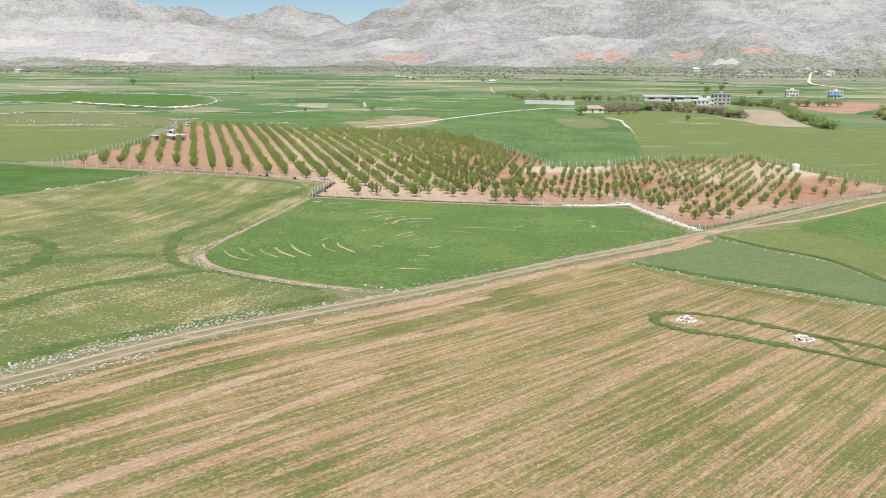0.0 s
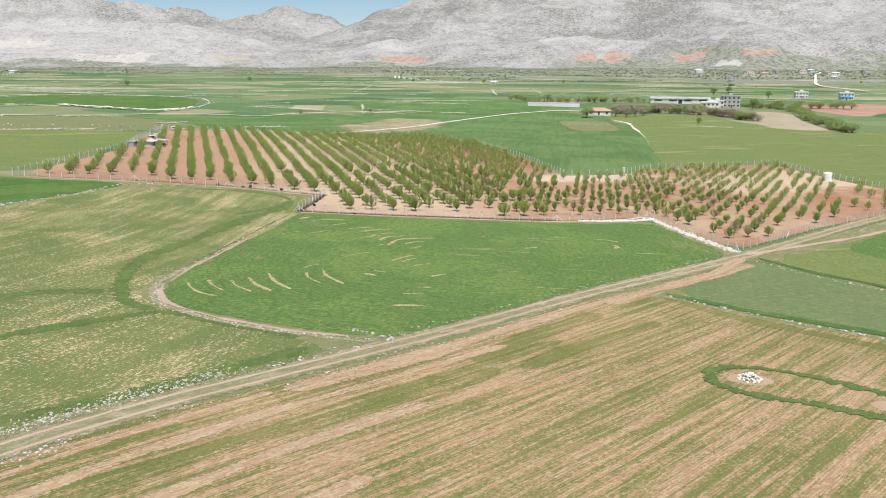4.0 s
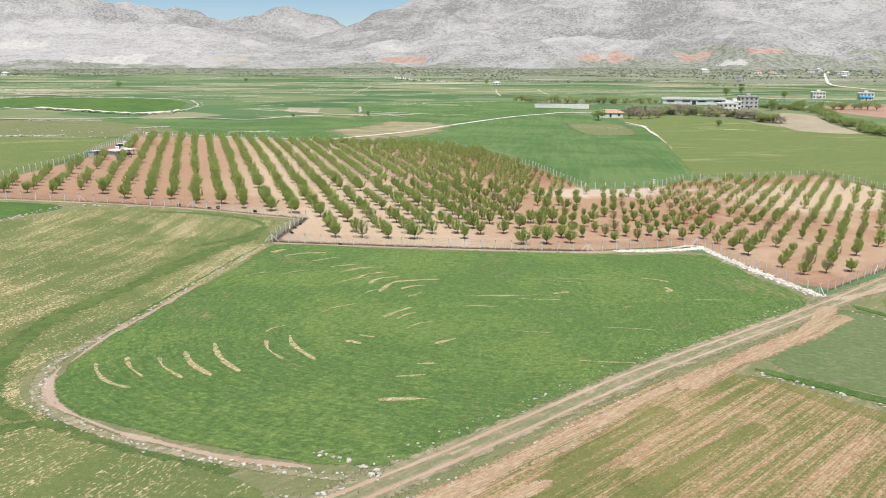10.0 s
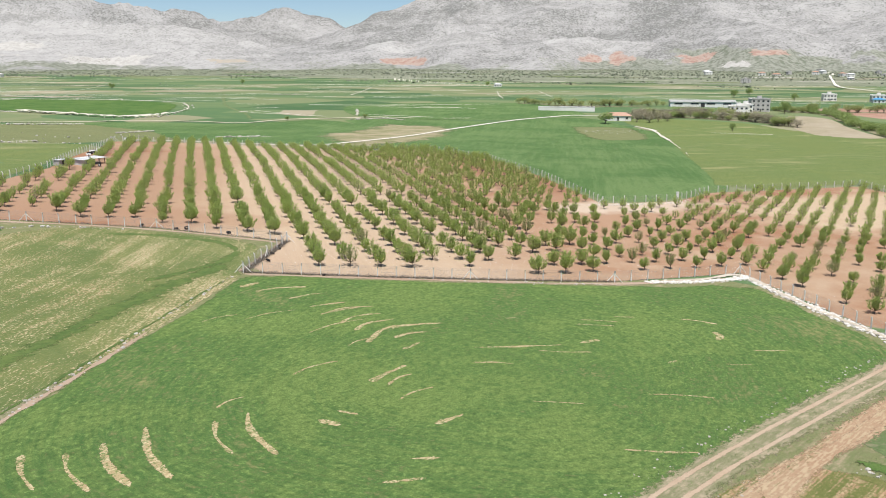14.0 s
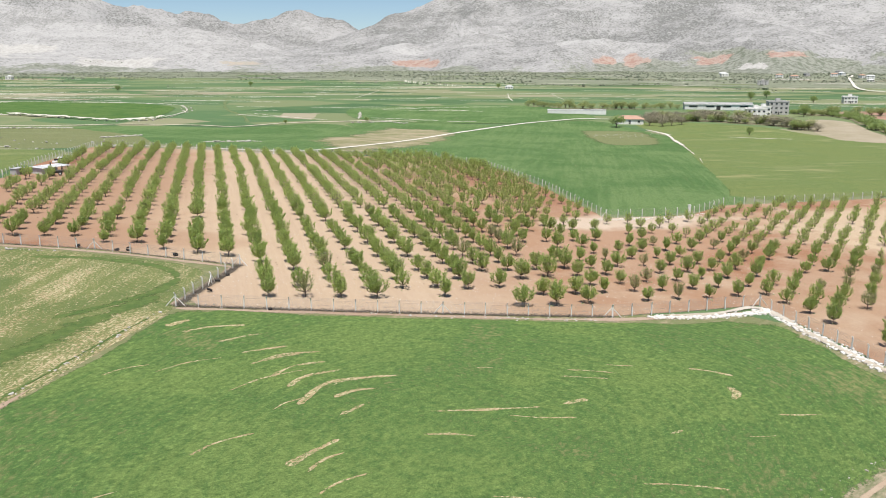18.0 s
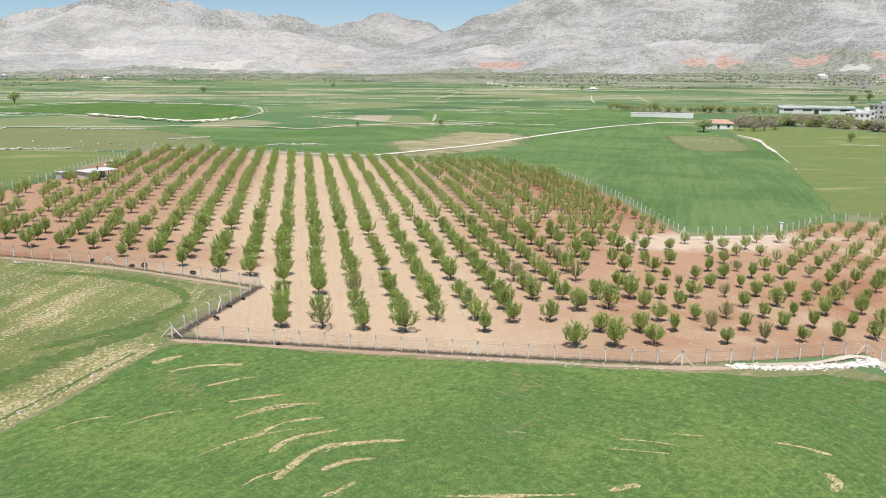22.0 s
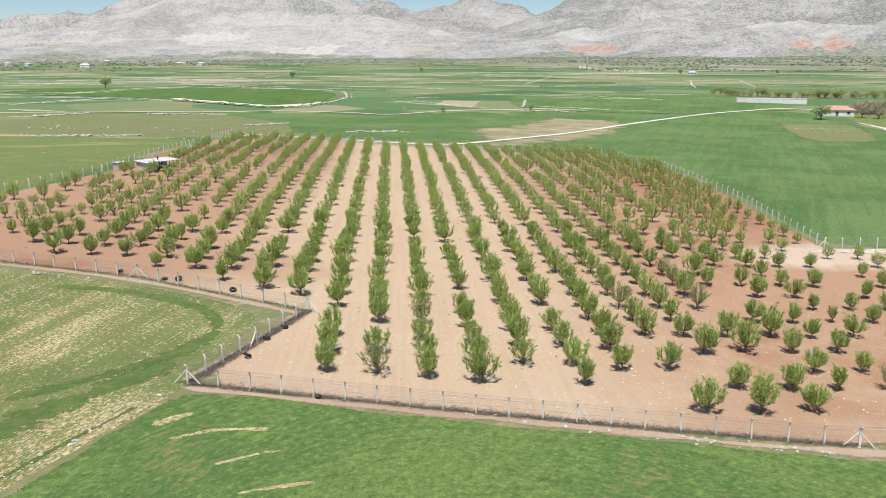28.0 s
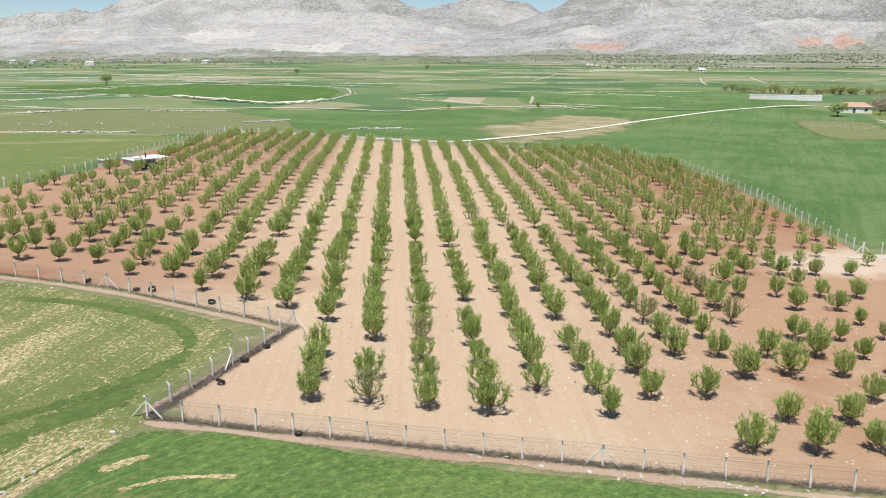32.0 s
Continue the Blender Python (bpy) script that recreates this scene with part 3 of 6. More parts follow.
def ribbon(name, line, width, material, lift, label, category="track", gap=1.6, crown=0.0, ragged=0.25, rows=4, kind="structure"):
    """A strip of ground along a line: a rut, a bank or a verge. crown: how far its middle stands up."""
    lift *= 0.4 if lift < 0.2 else 1.0
    p = even(curve_through(line, 8), gap)
    d = np.gradient(p, axis=0)
    d /= np.hypot(d[:, 0], d[:, 1])[:, None]
    nrm = np.stack([d[:, 1], -d[:, 0]], 1)
    w = width * 0.5 * np.maximum(1 + 1.5 * ragged * wobble(p[:, 0], p[:, 1], width * 2.2 + 1), 0.06)
    w[0] *= 0.4
    w[-1] *= 0.4
    side = ragged * 0.3 * width * wobble(p[:, 1] + 31, p[:, 0], width * 3 + 1)
    verts, faces, rims = [], [], []
    for i in range(len(p)):
        for j in range(rows + 1):
            s = 2 * j / rows - 1
            q = p[i] + nrm[i] * (s * w[i] + side[i])
            up = crown * (1 - s * s) * (0.75 + 0.5 * noise.noise(Vector((q[0] / 1.7, q[1] / 1.7, 2.0))))
            rims.append((1 - abs(s)) * 0.95 * min(1.0, (min(i, len(p) - 1 - i) + 0.3) * 0.7))
            verts.append((q[0], q[1], ground_z(q[0], q[1]) + lift + up))
    for i in range(len(p) - 1):
        for j in range(rows):
            a = i * (rows + 1) + j
            faces.append((a, a + 1, a + rows + 2, a + rows + 1))
    ob = mesh_object(name, verts, faces, material, True)
    set_rim(ob, rims)
    return tagged(ob, label, category, "", kind)


ICO = bmesh.new()
bmesh.ops.create_icosphere(ICO, subdivisions=1, radius=1.0)
ICO_V = np.array([v.co[:] for v in ICO.verts])
ICO_F = [tuple(v.index for v in f.verts) for f in ICO.faces]
ICO.free()


def lumps(name, places, sizes, material, label, category, flat=0.6, sink=0.3, rough=0.28, seed=1, kind="stuff"):
    """Many loose lumps (stones, clods, far clumps of scrub), each of its own shape, joined."""
    rng = np.random.default_rng(seed)
    n = len(places)
    if n == 0:
        return None
    p = np.array(places, float)
    s = np.array(sizes, float)
    shape = ICO_V[None] * (1 + rng.uniform(-rough, rough, (n, 12, 1)))
    ang = rng.uniform(0, 6.28, n)
    sx, sy = s * rng.uniform(0.75, 1.3, n), s * rng.uniform(0.75, 1.3, n)
    X, Y, Z = shape[..., 0] * sx[:, None], shape[..., 1] * sy[:, None], shape[..., 2] * (s * flat)[:, None]
    c, q = np.cos(ang)[:, None], np.sin(ang)[:, None]
    z0 = height(p[:, 0], p[:, 1]) + s * flat * (1 - sink)
    if p.shape[1] > 2:
        z0 = z0 + p[:, 2]
    V = np.stack([X * c - Y * q + p[:, :1], X * q + Y * c + p[:, 1:2], Z + z0[:, None]], -1).reshape(-1, 3)
    F = (np.array(ICO_F)[None] + 12 * np.arange(n)[:, None, None]).reshape(-1, 3)
    ob = mesh_object(name, V.tolist(), F.tolist(), material)
    return tagged(ob, label, category, "", kind)


def strewn(line, width, count, rng, small, large, power=2.5):
    """Places and sizes of stones strewn along a line."""
    p = even(curve_through(line, 8), 0.5)
    i = rng.integers(0, len(p), count)
    q = p[i] + rng.normal(0, width * 0.4, (count, 2))
    return q, small + (large - small) * rng.random(count) ** power


# ---- ground ----
def graded(lo, hi, near_lo, near_hi, fine, grow=1.16, top=160.0):
    mid = list(np.arange(near_lo, near_hi + 0.1, fine))
    up, s = [mid[-1]], fine
    while up[-1] < hi:
        s = min(s * grow, top)
        up.append(up[-1] + s)
    down, s = [mid[0]], fine
    while down[-1] > lo:
        s = min(s * grow, top)
        down.append(down[-1] - s)
    return np.array(down[:0:-1] + mid + up[1:])


gx, gy = graded(-5200, 5200, -420, 420, 9.0), graded(-1500, 5200, 30, 950, 9.0)
GX, GY = np.meshgrid(gx, gy)
nx = len(gx)
gfaces = [(j * nx + i, j * nx + i + 1, (j + 1) * nx + i + 1, (j + 1) * nx + i) for j in range(len(gy) - 1) for i in range(nx - 1)]
ground = mesh_object("ground", np.stack([GX.ravel(), GY.ravel(), height(GX, GY).ravel()], 1), gfaces, M_PLAIN, True)
tagged(ground, "wide green plain of small grain fields and dry strips", "ground", "", "structure")

# ---- mountains ----
# each ridge: crest points (x, y, height), how steep its flanks are
def crest(az, dist, px):
    """A crest point from its bearing (degrees left of +y), its distance and its height as a slope of 1/1471."""
    a = radians(az)
    return (-dist * math.sin(a), dist * math.cos(a), 35 + dist * px / 1471.0)


BACK_RIDGES = [
    ([crest(46, 4500, 34), crest(38.2, 4300, 54), crest(34.5, 4200, 62), crest(31.8, 4150, 82), crest(28.2, 4150, 100), crest(25.0, 4200, 116),
      crest(21.2, 4250, 105), crest(19.2, 4300, 103), crest(17.3, 4350, 90), crest(15.4, 4450, 82)], 0.40),
    ([crest(16.4, 4600, 80), crest(13.4, 4600, 89), crest(11.0, 4600, 93), crest(9.6, 4600, 92), crest(8.2, 4600, 80), crest(5.9, 4550, 54), crest(3.0, 4500, 52)], 0.42),
    ([crest(7.2, 3700, 32), crest(5.6, 3900, 54), crest(4.2, 4000, 70), crest(2.4, 4050, 102), crest(0.5, 4050, 132), crest(-4.0, 4150, 168), crest(-10, 4250, 190), crest(-16, 4300, 205),
      crest(-22, 4350, 215), crest(-30, 4400, 215), crest(-40, 4500, 200)], 0.42),
    ([crest(-1.5, 4080, 150), crest(-1.0, 3700, 96), crest(0.5, 3350, 58)], 0.42), ([crest(-13, 4280, 195), crest(-12.5, 3850, 120), crest(-11.5, 3450, 66)], 0.42),
    ([crest(-7, 4200, 180), crest(-6.2, 3800, 104), crest(-5.0, 3400, 56)], 0.44), ([crest(-20, 4340, 210), crest(-19.5, 3800, 130), crest(-18, 3400, 70)], 0.42),
]
FRONT_RIDGES = [
    ([crest(28.6, 4080, 96), crest(25.5, 3800, 86), crest(22.5, 3500, 74), crest(19.0, 3350, 63), crest(15.6, 3250, 60), crest(12.6, 3150, 42), crest(10.2, 3020, 12)], 0.24),
    ([crest(28.6, 4080, 96), crest(30.5, 3700, 66), crest(31.5, 3350, 44)], 0.24), ([crest(26.5, 3900, 90), crest(25.8, 3500, 62), crest(25.2, 3200, 36)], 0.24), ([crest(33.5, 4100, 62), crest(36, 3700, 40), crest(37, 3350, 30)], 0.24),
    ([crest(9.0, 3150, 8), crest(6.5, 3120, 24), crest(3.6, 3080, 42), crest(2.6, 3060, 40)], 0.19), ([crest(1.4, 3100, 42), crest(-1.4, 3060, 56), crest(-3.4, 3020, 44)], 0.19),
    ([crest(-5.6, 3100, 42), crest(-8, 3060, 52), crest(-9.5, 3050, 60), crest(-12.5, 3000, 50)], 0.19), ([crest(-14, 3050, 46), crest(-18, 3050, 52), crest(-24, 3100, 56), crest(-34, 3200, 60)], 0.19),
    ([crest(40, 3500, 24), crest(35, 3450, 36), crest(29, 3350, 40), crest(23, 3250, 34)], 0.18),
]


def ridge_height(x, y, ridges):
    """Crests with flanks that ease out, cut off at the foot of the hills."""
    z, flat = np.full(x.shape, 0.0), height(x, y)
    for pts, steep in ridges:
        line = np.array(curve_through(np.array(pts), 4))
        for a, b in zip(line[:-1], line[1:]):
            d = b[:2] - a[:2]
            t = np.clip(((x - a[0]) * d[0] + (y - a[1]) * d[1]) / (d @ d), 0, 1)
            far = np.hypot(x - a[0] - t * d[0], y - a[1] - t * d[1])
            top = a[2] + (b[2] - a[2]) * t
            z = np.maximum(z, (top - flat) * np.exp(-far * steep * 2.0 / (top - 26)))
    r = np.hypot(x, y) + 90 * np.sin(np.arctan2(x, y) * 23.0) + 60 * np.sin(np.arctan2(x, y) * 57.0 + 1)
    s = np.clip((r - 2570) / 380, 0, 1)
    return z * s * s * (3 - 2 * s)


def fractal(x, y, size, octaves, seed):
    """Value noise in several octaves, sharp-crested."""
    rng = np.random.default_rng(seed)
    out, amp = np.zeros(x.shape), 1.0
    for o in range(octaves):
        t = rng.uniform(-1, 1, (96, 96))
        u, v = x / size + 17.3 * o, y / size + 5.1 * o
        i, j = np.floor(u).astype(int), np.floor(v).astype(int)
        fu, fv = u - i, v - j
        fu, fv = fu * fu * (3 - 2 * fu), fv * fv * (3 - 2 * fv)
        g = lambda a, b: t[a % 96, b % 96]
        s = (g(i, j) * (1 - fu) + g(i + 1, j) * fu) * (1 - fv) + (g(i, j + 1) * (1 - fu) + g(i + 1, j + 1) * fu) * fv
        out += amp * (1 - 2 * np.abs(s))
        amp *= 0.52
        size *= 0.5
    return out


mx, my = np.arange(-3500, 3300, 17.0), np.concatenate([np.arange(1860, 2380, 26.0), np.arange(2380, 3700, 15.0), np.arange(3700, 4930, 24.0)])
MX, MY = np.meshgrid(mx, my)
PLAIN = height(MX, MY)
rough = fractal(MX, MY, 640.0, 6, 4)
rough -= rough.mean()
small = fractal(MX, MY, 90.0, 3, 9)
small -= small.mean()
STRAY, DRIFT = fractal(MX, MY, 150.0, 4, 12), fractal(MX, MY, 120.0, 4, 13)
STRAY, DRIFT = STRAY - STRAY.mean(), DRIFT - DRIFT.mean()
nm = len(mx)
mfaces = [(j * nm + i, j * nm + i + 1, (j + 1) * nm + i + 1, (j + 1) * nm + i) for j in range(len(my) - 1) for i in range(nm - 1)]
TOPS = np.full(MX.shape, -1e3)
# what covers the slopes: bearings (degrees left of +y), then slopes of sight (in 1/1471) between which it lies
COVERS = {"scrub_cover": [(-4.5, -36.0, -30, 22), (44.0, 9.0, -30, 8), (10.0, -5.0, -30, 7), (-14.5, -24.0, 10, 34)],
          "red_earth": [(5.0, 1.1, 3, 21), (-8.6, -10.7, 6, 24), (-10.9, -13.8, 4, 26), (-15.0, -17.2, 7, 23), (-19.0, -22.0, 19, 31)],
          "bare_lime": [(29.2, 24.8, 17, 42), (24.8, 17.6, 0, 20), (-17.6, -19.6, 0, 10)], "tan_earth": [(15.8, 13.0, 6, 15), (36.6, 35.0, 18, 25)]}


def zone(x, y, z, az0, az1, low, high):
    """1 well within a stretch of slope, falling to 0 at its rim."""
    az = np.degrees(np.arctan2(-x, y - 60)) + 0.28 * STRAY * min(az0 - az1, 3.0)
    px = (z - 33) / np.hypot(x, y - 60) * 1471 + 0.2 * DRIFT * (high - low)
    side = np.minimum(az0 - az, az - az1) / (0.22 * (az0 - az1))
    rise = np.minimum(px - low, high - px) / (0.28 * (high - low))
    return np.clip(np.minimum(side, rise), 0, 1)


for title, ridges, stuff, rub, words in (("mountain_range", BACK_RIDGES, M_ROCK, 40, "grey limestone mountains with scrub in their folds, paled for haze"), ("foothills", FRONT_RIDGES, M_PALEROCK, 16, "pale bare limestone foothills below the mountains, paled further for haze")):
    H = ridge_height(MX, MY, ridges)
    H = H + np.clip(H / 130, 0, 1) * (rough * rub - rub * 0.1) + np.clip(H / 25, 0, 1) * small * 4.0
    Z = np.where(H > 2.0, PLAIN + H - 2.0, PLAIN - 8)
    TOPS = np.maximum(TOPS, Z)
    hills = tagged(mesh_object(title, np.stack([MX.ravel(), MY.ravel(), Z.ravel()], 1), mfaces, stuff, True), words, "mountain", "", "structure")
    for cover, zones in COVERS.items():
        out = np.zeros(MX.shape)
        for az0, az1, low, high in zones:
            out = np.maximum(out, zone(MX, MY, Z, az0, az1, low, high))
        hills.data.attributes.new(cover, "FLOAT", "POINT").data.foreach_set("value", out.ravel().tolist())


def hill_top(x, y):
    """The height of the hills at single places."""
    i = np.clip(np.searchsorted(mx, x) - 1, 0, len(mx) - 2)
    j = np.clip(np.searchsorted(my, y) - 1, 0, len(my) - 2)
    u, v = (x - mx[i]) / (mx[i + 1] - mx[i]), (y - my[j]) / (my[j + 1] - my[j])
    return (TOPS[j, i] * (1 - u) + TOPS[j, i + 1] * u) * (1 - v) + (TOPS[j + 1, i] * (1 - u) + TOPS[j + 1, i + 1] * u) * v


# ---- fields and tracks ----
ORCHARD = [(-32.8, 207.8), (2.6, 211.7), (26.3, 214.2), (49.8, 222.6), (58.7, 186.8), (86.5, 211.8), (118.3, 234.2), (138.0, 247.5), (130.6, 267.0), (124.6, 291.6),
           (121.0, 326.0), (72.0, 312.0), (59.2, 297.0), (38.5, 290.5), (28.4, 336.0), (14.7, 379.0), (-7.0, 409.0), (-30.0, 398.0), (-60.0, 392.5), (-98.0, 402.0), (-127.0, 401.0),
           (-119.0, 366.0), (-113.0, 331.0), (-107.0, 303.0), (-107.0, 280.0), (-108.5, 231.0), (-79.3, 234.6), (-55.5, 235.6), (-30.4, 231.4)]
TRACK = [(-75, 44), (-55.8, 61), (-42.0, 76.0), (-34.9, 86.2), (-26.3, 97.2), (-12.9, 111.4), (1.5, 126.6), (22.6, 149.4), (50.5, 174.8), (59.6, 183.0), (90.1, 210.6), (114.0, 229.2), (140, 243), (175, 262)]
drape("rough_ground", [(-150, 30), (140, 30), (190, 262), (138, 246), (100, 216), (60, 186), (50, 218), (0, 214), (-30, 214), (-28, 233), (-60, 237), (-112, 232), (-160, 236)], M_VERGE, 0.03, "rough weedy ground between the fields", "ground", smooth=False)
drape("sown_field", [(-75, 40), (-43.0, 73.5), (-26.0, 94.5), (-12.0, 108.6), (2.6, 123.8), (24, 147.2), (34.0, 148.5), (45.2, 138.2), (56.9, 130.9), (67, 120.6), (92, 104), (130, 70), (120, -30), (0, -70), (-90, -30)],
      M_STUBBLE, 0.06, "thinly grown sown field, brown soil between green drill rows")
drape("patchy_field", [(-32.3, 207.6), (-33.5, 198), (-36.7, 174.0), (-39.8, 151.1), (-43.0, 140.0), (-40.4, 131.4), (-32.6, 125.2), (-20.6, 120.0), (-14.0, 113.2), (-27.6, 99.5), (-37.2, 88.6), (-45, 78), (-62, 60), (-140, 60), (-150, 150),
                        (-112, 160), (-95.5, 178), (-84.5, 206.5), (-78.5, 222.5), (-70.0, 231.6), (-58.0, 233.2), (-45.0, 231.8), (-36.5, 229.3), (-33.9, 225), (-33.6, 217)],
      M_LEFT, 0.06, "patchy yellow-green crop with bare pale streaks")
HEADLANDS_SOUTH = [([(-52, 74), (-45.5, 80.9), (-40.4, 88.6), (-33.4, 95.1), (-26.9, 102.3), (-21.7, 108.5), (-15.5, 115.5)], 3.6), ([(-60, 93), (-55.4, 99.9), (-52.5, 109.0), (-48.3, 115.1), (-42.0, 121.1), (-36.6, 126.0), (-30.2, 124.0), (-24.5, 121.6), (-17.0, 118.4)], 3.4), ([(-36.6, 126.0), (-43.0, 130.0), (-47.1, 140.5), (-48.7, 153.2), (-46.9, 168.1), (-41.8, 193.9), (-37.0, 213)], 4.0)]
HEADLANDS_NORTH = [([(-66, 121), (-60.8, 124.5), (-54.8, 131.4), (-46.2, 134.2)], 3.4), ([(-64, 104), (-62.9, 114.4), (-62.1, 120.9), (-63.7, 130.3), (-66.5, 136.7), (-71.8, 139.7), (-82, 139)], 4.2), ([(-63, 228), (-55, 229.6), (-44.5, 228.6), (-39.2, 225.2), (-37.2, 221.2), (-37.6, 214.6), (-40.5, 207.8), (-45.6, 199)], 2.6)]
for pts, wide in HEADLANDS_SOUTH + HEADLANDS_NORTH:
    ribbon("headland", pts, wide * 1.35, M_BAND, 0.085, "dark green headland band in the patchy crop", "strip", ragged=0.35)
for pts, wide in (([(-38, 68.6), (-27.6, 79.2), (-22.0, 84.6), (-15.8, 91.0), (-5.9, 99.8), (6.1, 111.9)], 3.6), ([(8.3, 111.8), (18.0, 122.5), (30.2, 134.4)], 3.4), ([(3.0, 113.2), (13.6, 127.3), (22.0, 138)], 5.0), ([(33, 148.5), (36.8, 145.2), (41.4, 139.6), (50, 131.5), (62, 122)], 3.4)):
    ribbon("green_lane", pts, wide, M_LANE, 0.085, "greener drill lane in the sown field", "strip", ragged=0.5)
drape("grass_field", [(-112, 162), (-96, 181), (-85.5, 208), (-80, 229), (-106, 228), (-150, 232), (-220, 240), (-230, 170)], M_LUSH, 0.045, "smooth bluish-green field beside the fence")
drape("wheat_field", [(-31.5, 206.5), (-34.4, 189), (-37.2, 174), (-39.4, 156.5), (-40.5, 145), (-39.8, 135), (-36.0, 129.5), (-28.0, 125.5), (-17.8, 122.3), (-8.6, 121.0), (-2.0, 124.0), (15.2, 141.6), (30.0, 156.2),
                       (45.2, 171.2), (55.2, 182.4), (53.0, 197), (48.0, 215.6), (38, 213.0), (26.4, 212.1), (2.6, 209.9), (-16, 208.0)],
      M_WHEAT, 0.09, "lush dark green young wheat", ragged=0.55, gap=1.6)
drape("meadow", [(60.6, 179.8), (50.6, 172.0), (37.2, 154), (46.6, 143.0), (58.2, 134.6), (69.4, 126), (96, 104), (112, 112), (90, 130), (77.5, 141), (75.6, 150), (73.0, 159.0), (66.7, 168.9)],
      M_MEADOW, 0.06, "grey-green weedy meadow in a wedge beside the track")
drape("far_meadow", [(63.0, 182.4), (68.2, 170.5), (75.6, 160), (79, 149), (80, 141), (95, 131), (140, 125), (260, 170), (240, 240), (150, 240), (118, 222.5), (86, 196.5), (72, 186)],
      M_OLIVE, 0.05, "yellowish green field beyond the weedy strip")
drape("green_corner_field", [(84, 192), (90, 176), (98, 160), (140, 140), (230, 175), (220, 236), (150, 236), (119, 220)], M_WHEAT, 0.1, "dark green grain beside the track")
ribbon("lush_strip", [(60.8, 180.6), (66.9, 169.4), (74.4, 159.4), (77.2, 148.4), (78.5, 139.9), (92, 127)], 2.6, M_LUSH, 0.09, "deep green overgrown ditch strip", "strip", crown=0.15)
ribbon("lush_strip", [(34.9, 151.0), (46.6, 141.4), (58.2, 133.2), (63.7, 129.0), (69.4, 124.2), (92, 106)], 3.4, M_LUSH, 0.1, "deep green overgrown balk between two fields", "strip", crown=0.12)
drape("orchard_soil", ORCHARD, M_ORCHARD, 0.07, "bare reddish tilled orchard soil", "soil", smooth=False, gap=3.0, ragged=0.25)
ribbon("verge", [(-39.9, 160), (-40.8, 151.1), (-42.0, 140.0), (-39.6, 131.8), (-32.3, 125.7), (-20.4, 120.9), (-9.0, 119.2), (-2, 121.5)], 1.6, M_TRACKBED, 0.10, "stony weedy balk between two crops", "verge", ragged=0.4)
ribbon("verge", [(-41.0, 141), (-38.9, 132.5), (-32.0, 126.6), (-20.0, 121.9), (-11.5, 120.4)], 1.2, M_MARGIN, 0.12, "bare brown soil along the field rim", "verge", ragged=0.85)
ribbon("verge", [(-40.6, 141), (-40.3, 150), (-38.2, 167), (-37.0, 178)], 0.8, M_MARGIN, 0.13, "bare pale soil on the balk", "verge", ragged=0.7)
ribbon("verge", [(-41.4, 150), (-39.2, 168), (-36.6, 188), (-34.4, 203)], 0.9, M_BAND, 0.14, "line of dark weeds on the balk", "verge", ragged=0.6)

# the track: weedy strip, bare shoulder, two ruts
tr = np.array(TRACK, float)
along = curve_through(tr, 8)
tang = np.gradient(along, axis=0)
tang /= np.hypot(tang[:, 0], tang[:, 1])[:, None]
right = np.stack([tang[:, 1], -tang[:, 0]], 1)
track_bed = ribbon("track", along[::4], 6.2, M_TRACKBED, 0.11, "unpaved farm track with weeds between its ruts", "track", ragged=0.12)
for off in (-0.95, 0.95):
    ribbon("rut", (along + right * off)[::4], 0.75, M_RUT, 0.14, "pale dusty wheel rut", "rut", ragged=0.3)
ribbon("shoulder", (along + right * 4.6)[36:72:4], 4.6, M_THIN, 0.12, "bare brown strip beside the track", "verge", ragged=0.5)
for off, first, last, wide, stuff in ((4.2, 0, 40, 1.6, M_THIN), (8.2, 0, 52, 2.2, M_THIN), (11.6, 2, 52, 3.0, M_LANE), (15.6, 4, 44, 2.4, M_THIN), (24.0, 6, 36, 2.6, M_THIN)):
    ribbon("drill_lane", (along + right * off)[first:last:4], wide, stuff, 0.087, "long drill lane beside the track in the sown field", "strip", ragged=0.35)
ribbon("junction", [(24, 143), (30, 149), (39, 157.5), (50, 169.5), (58, 180.5)], 3.6, M_THIN, 0.13, "wide dusty trodden earth beside the track", "track", ragged=0.5)
ribbon("track_branch", [(59, 183.2), (74, 192.4), (95, 205), (120, 224), (160, 250)], 2.0, M_RUT, 0.13, "pale secondary wheel track", "track", ragged=0.5)
ribbon("balk", [(-33.4, 207.0), (-16, 208.9), (2.6, 210.8), (26.3, 213.2), (48.8, 218.9)], 1.7, M_MARGIN, 0.115, "bare earth margin along the fence", "verge", ragged=0.6)
ribbon("balk", [(-108, 229.4), (-79.3, 233.2), (-55.5, 234.2), (-33.0, 230.6), (-31.5, 229), (-32.0, 218), (-33.6, 208)], 1.7, M_MARGIN, 0.11, "grey weedy margin along the fence", "verge", ragged=0.3)
ribbon("shoulder", [(60.5, 184.6), (87.5, 209.8), (119, 232.2), (139, 245.5)], 3.4, M_VERGE, 0.10, "weedy margin between fence and track", "verge", ragged=0.3)

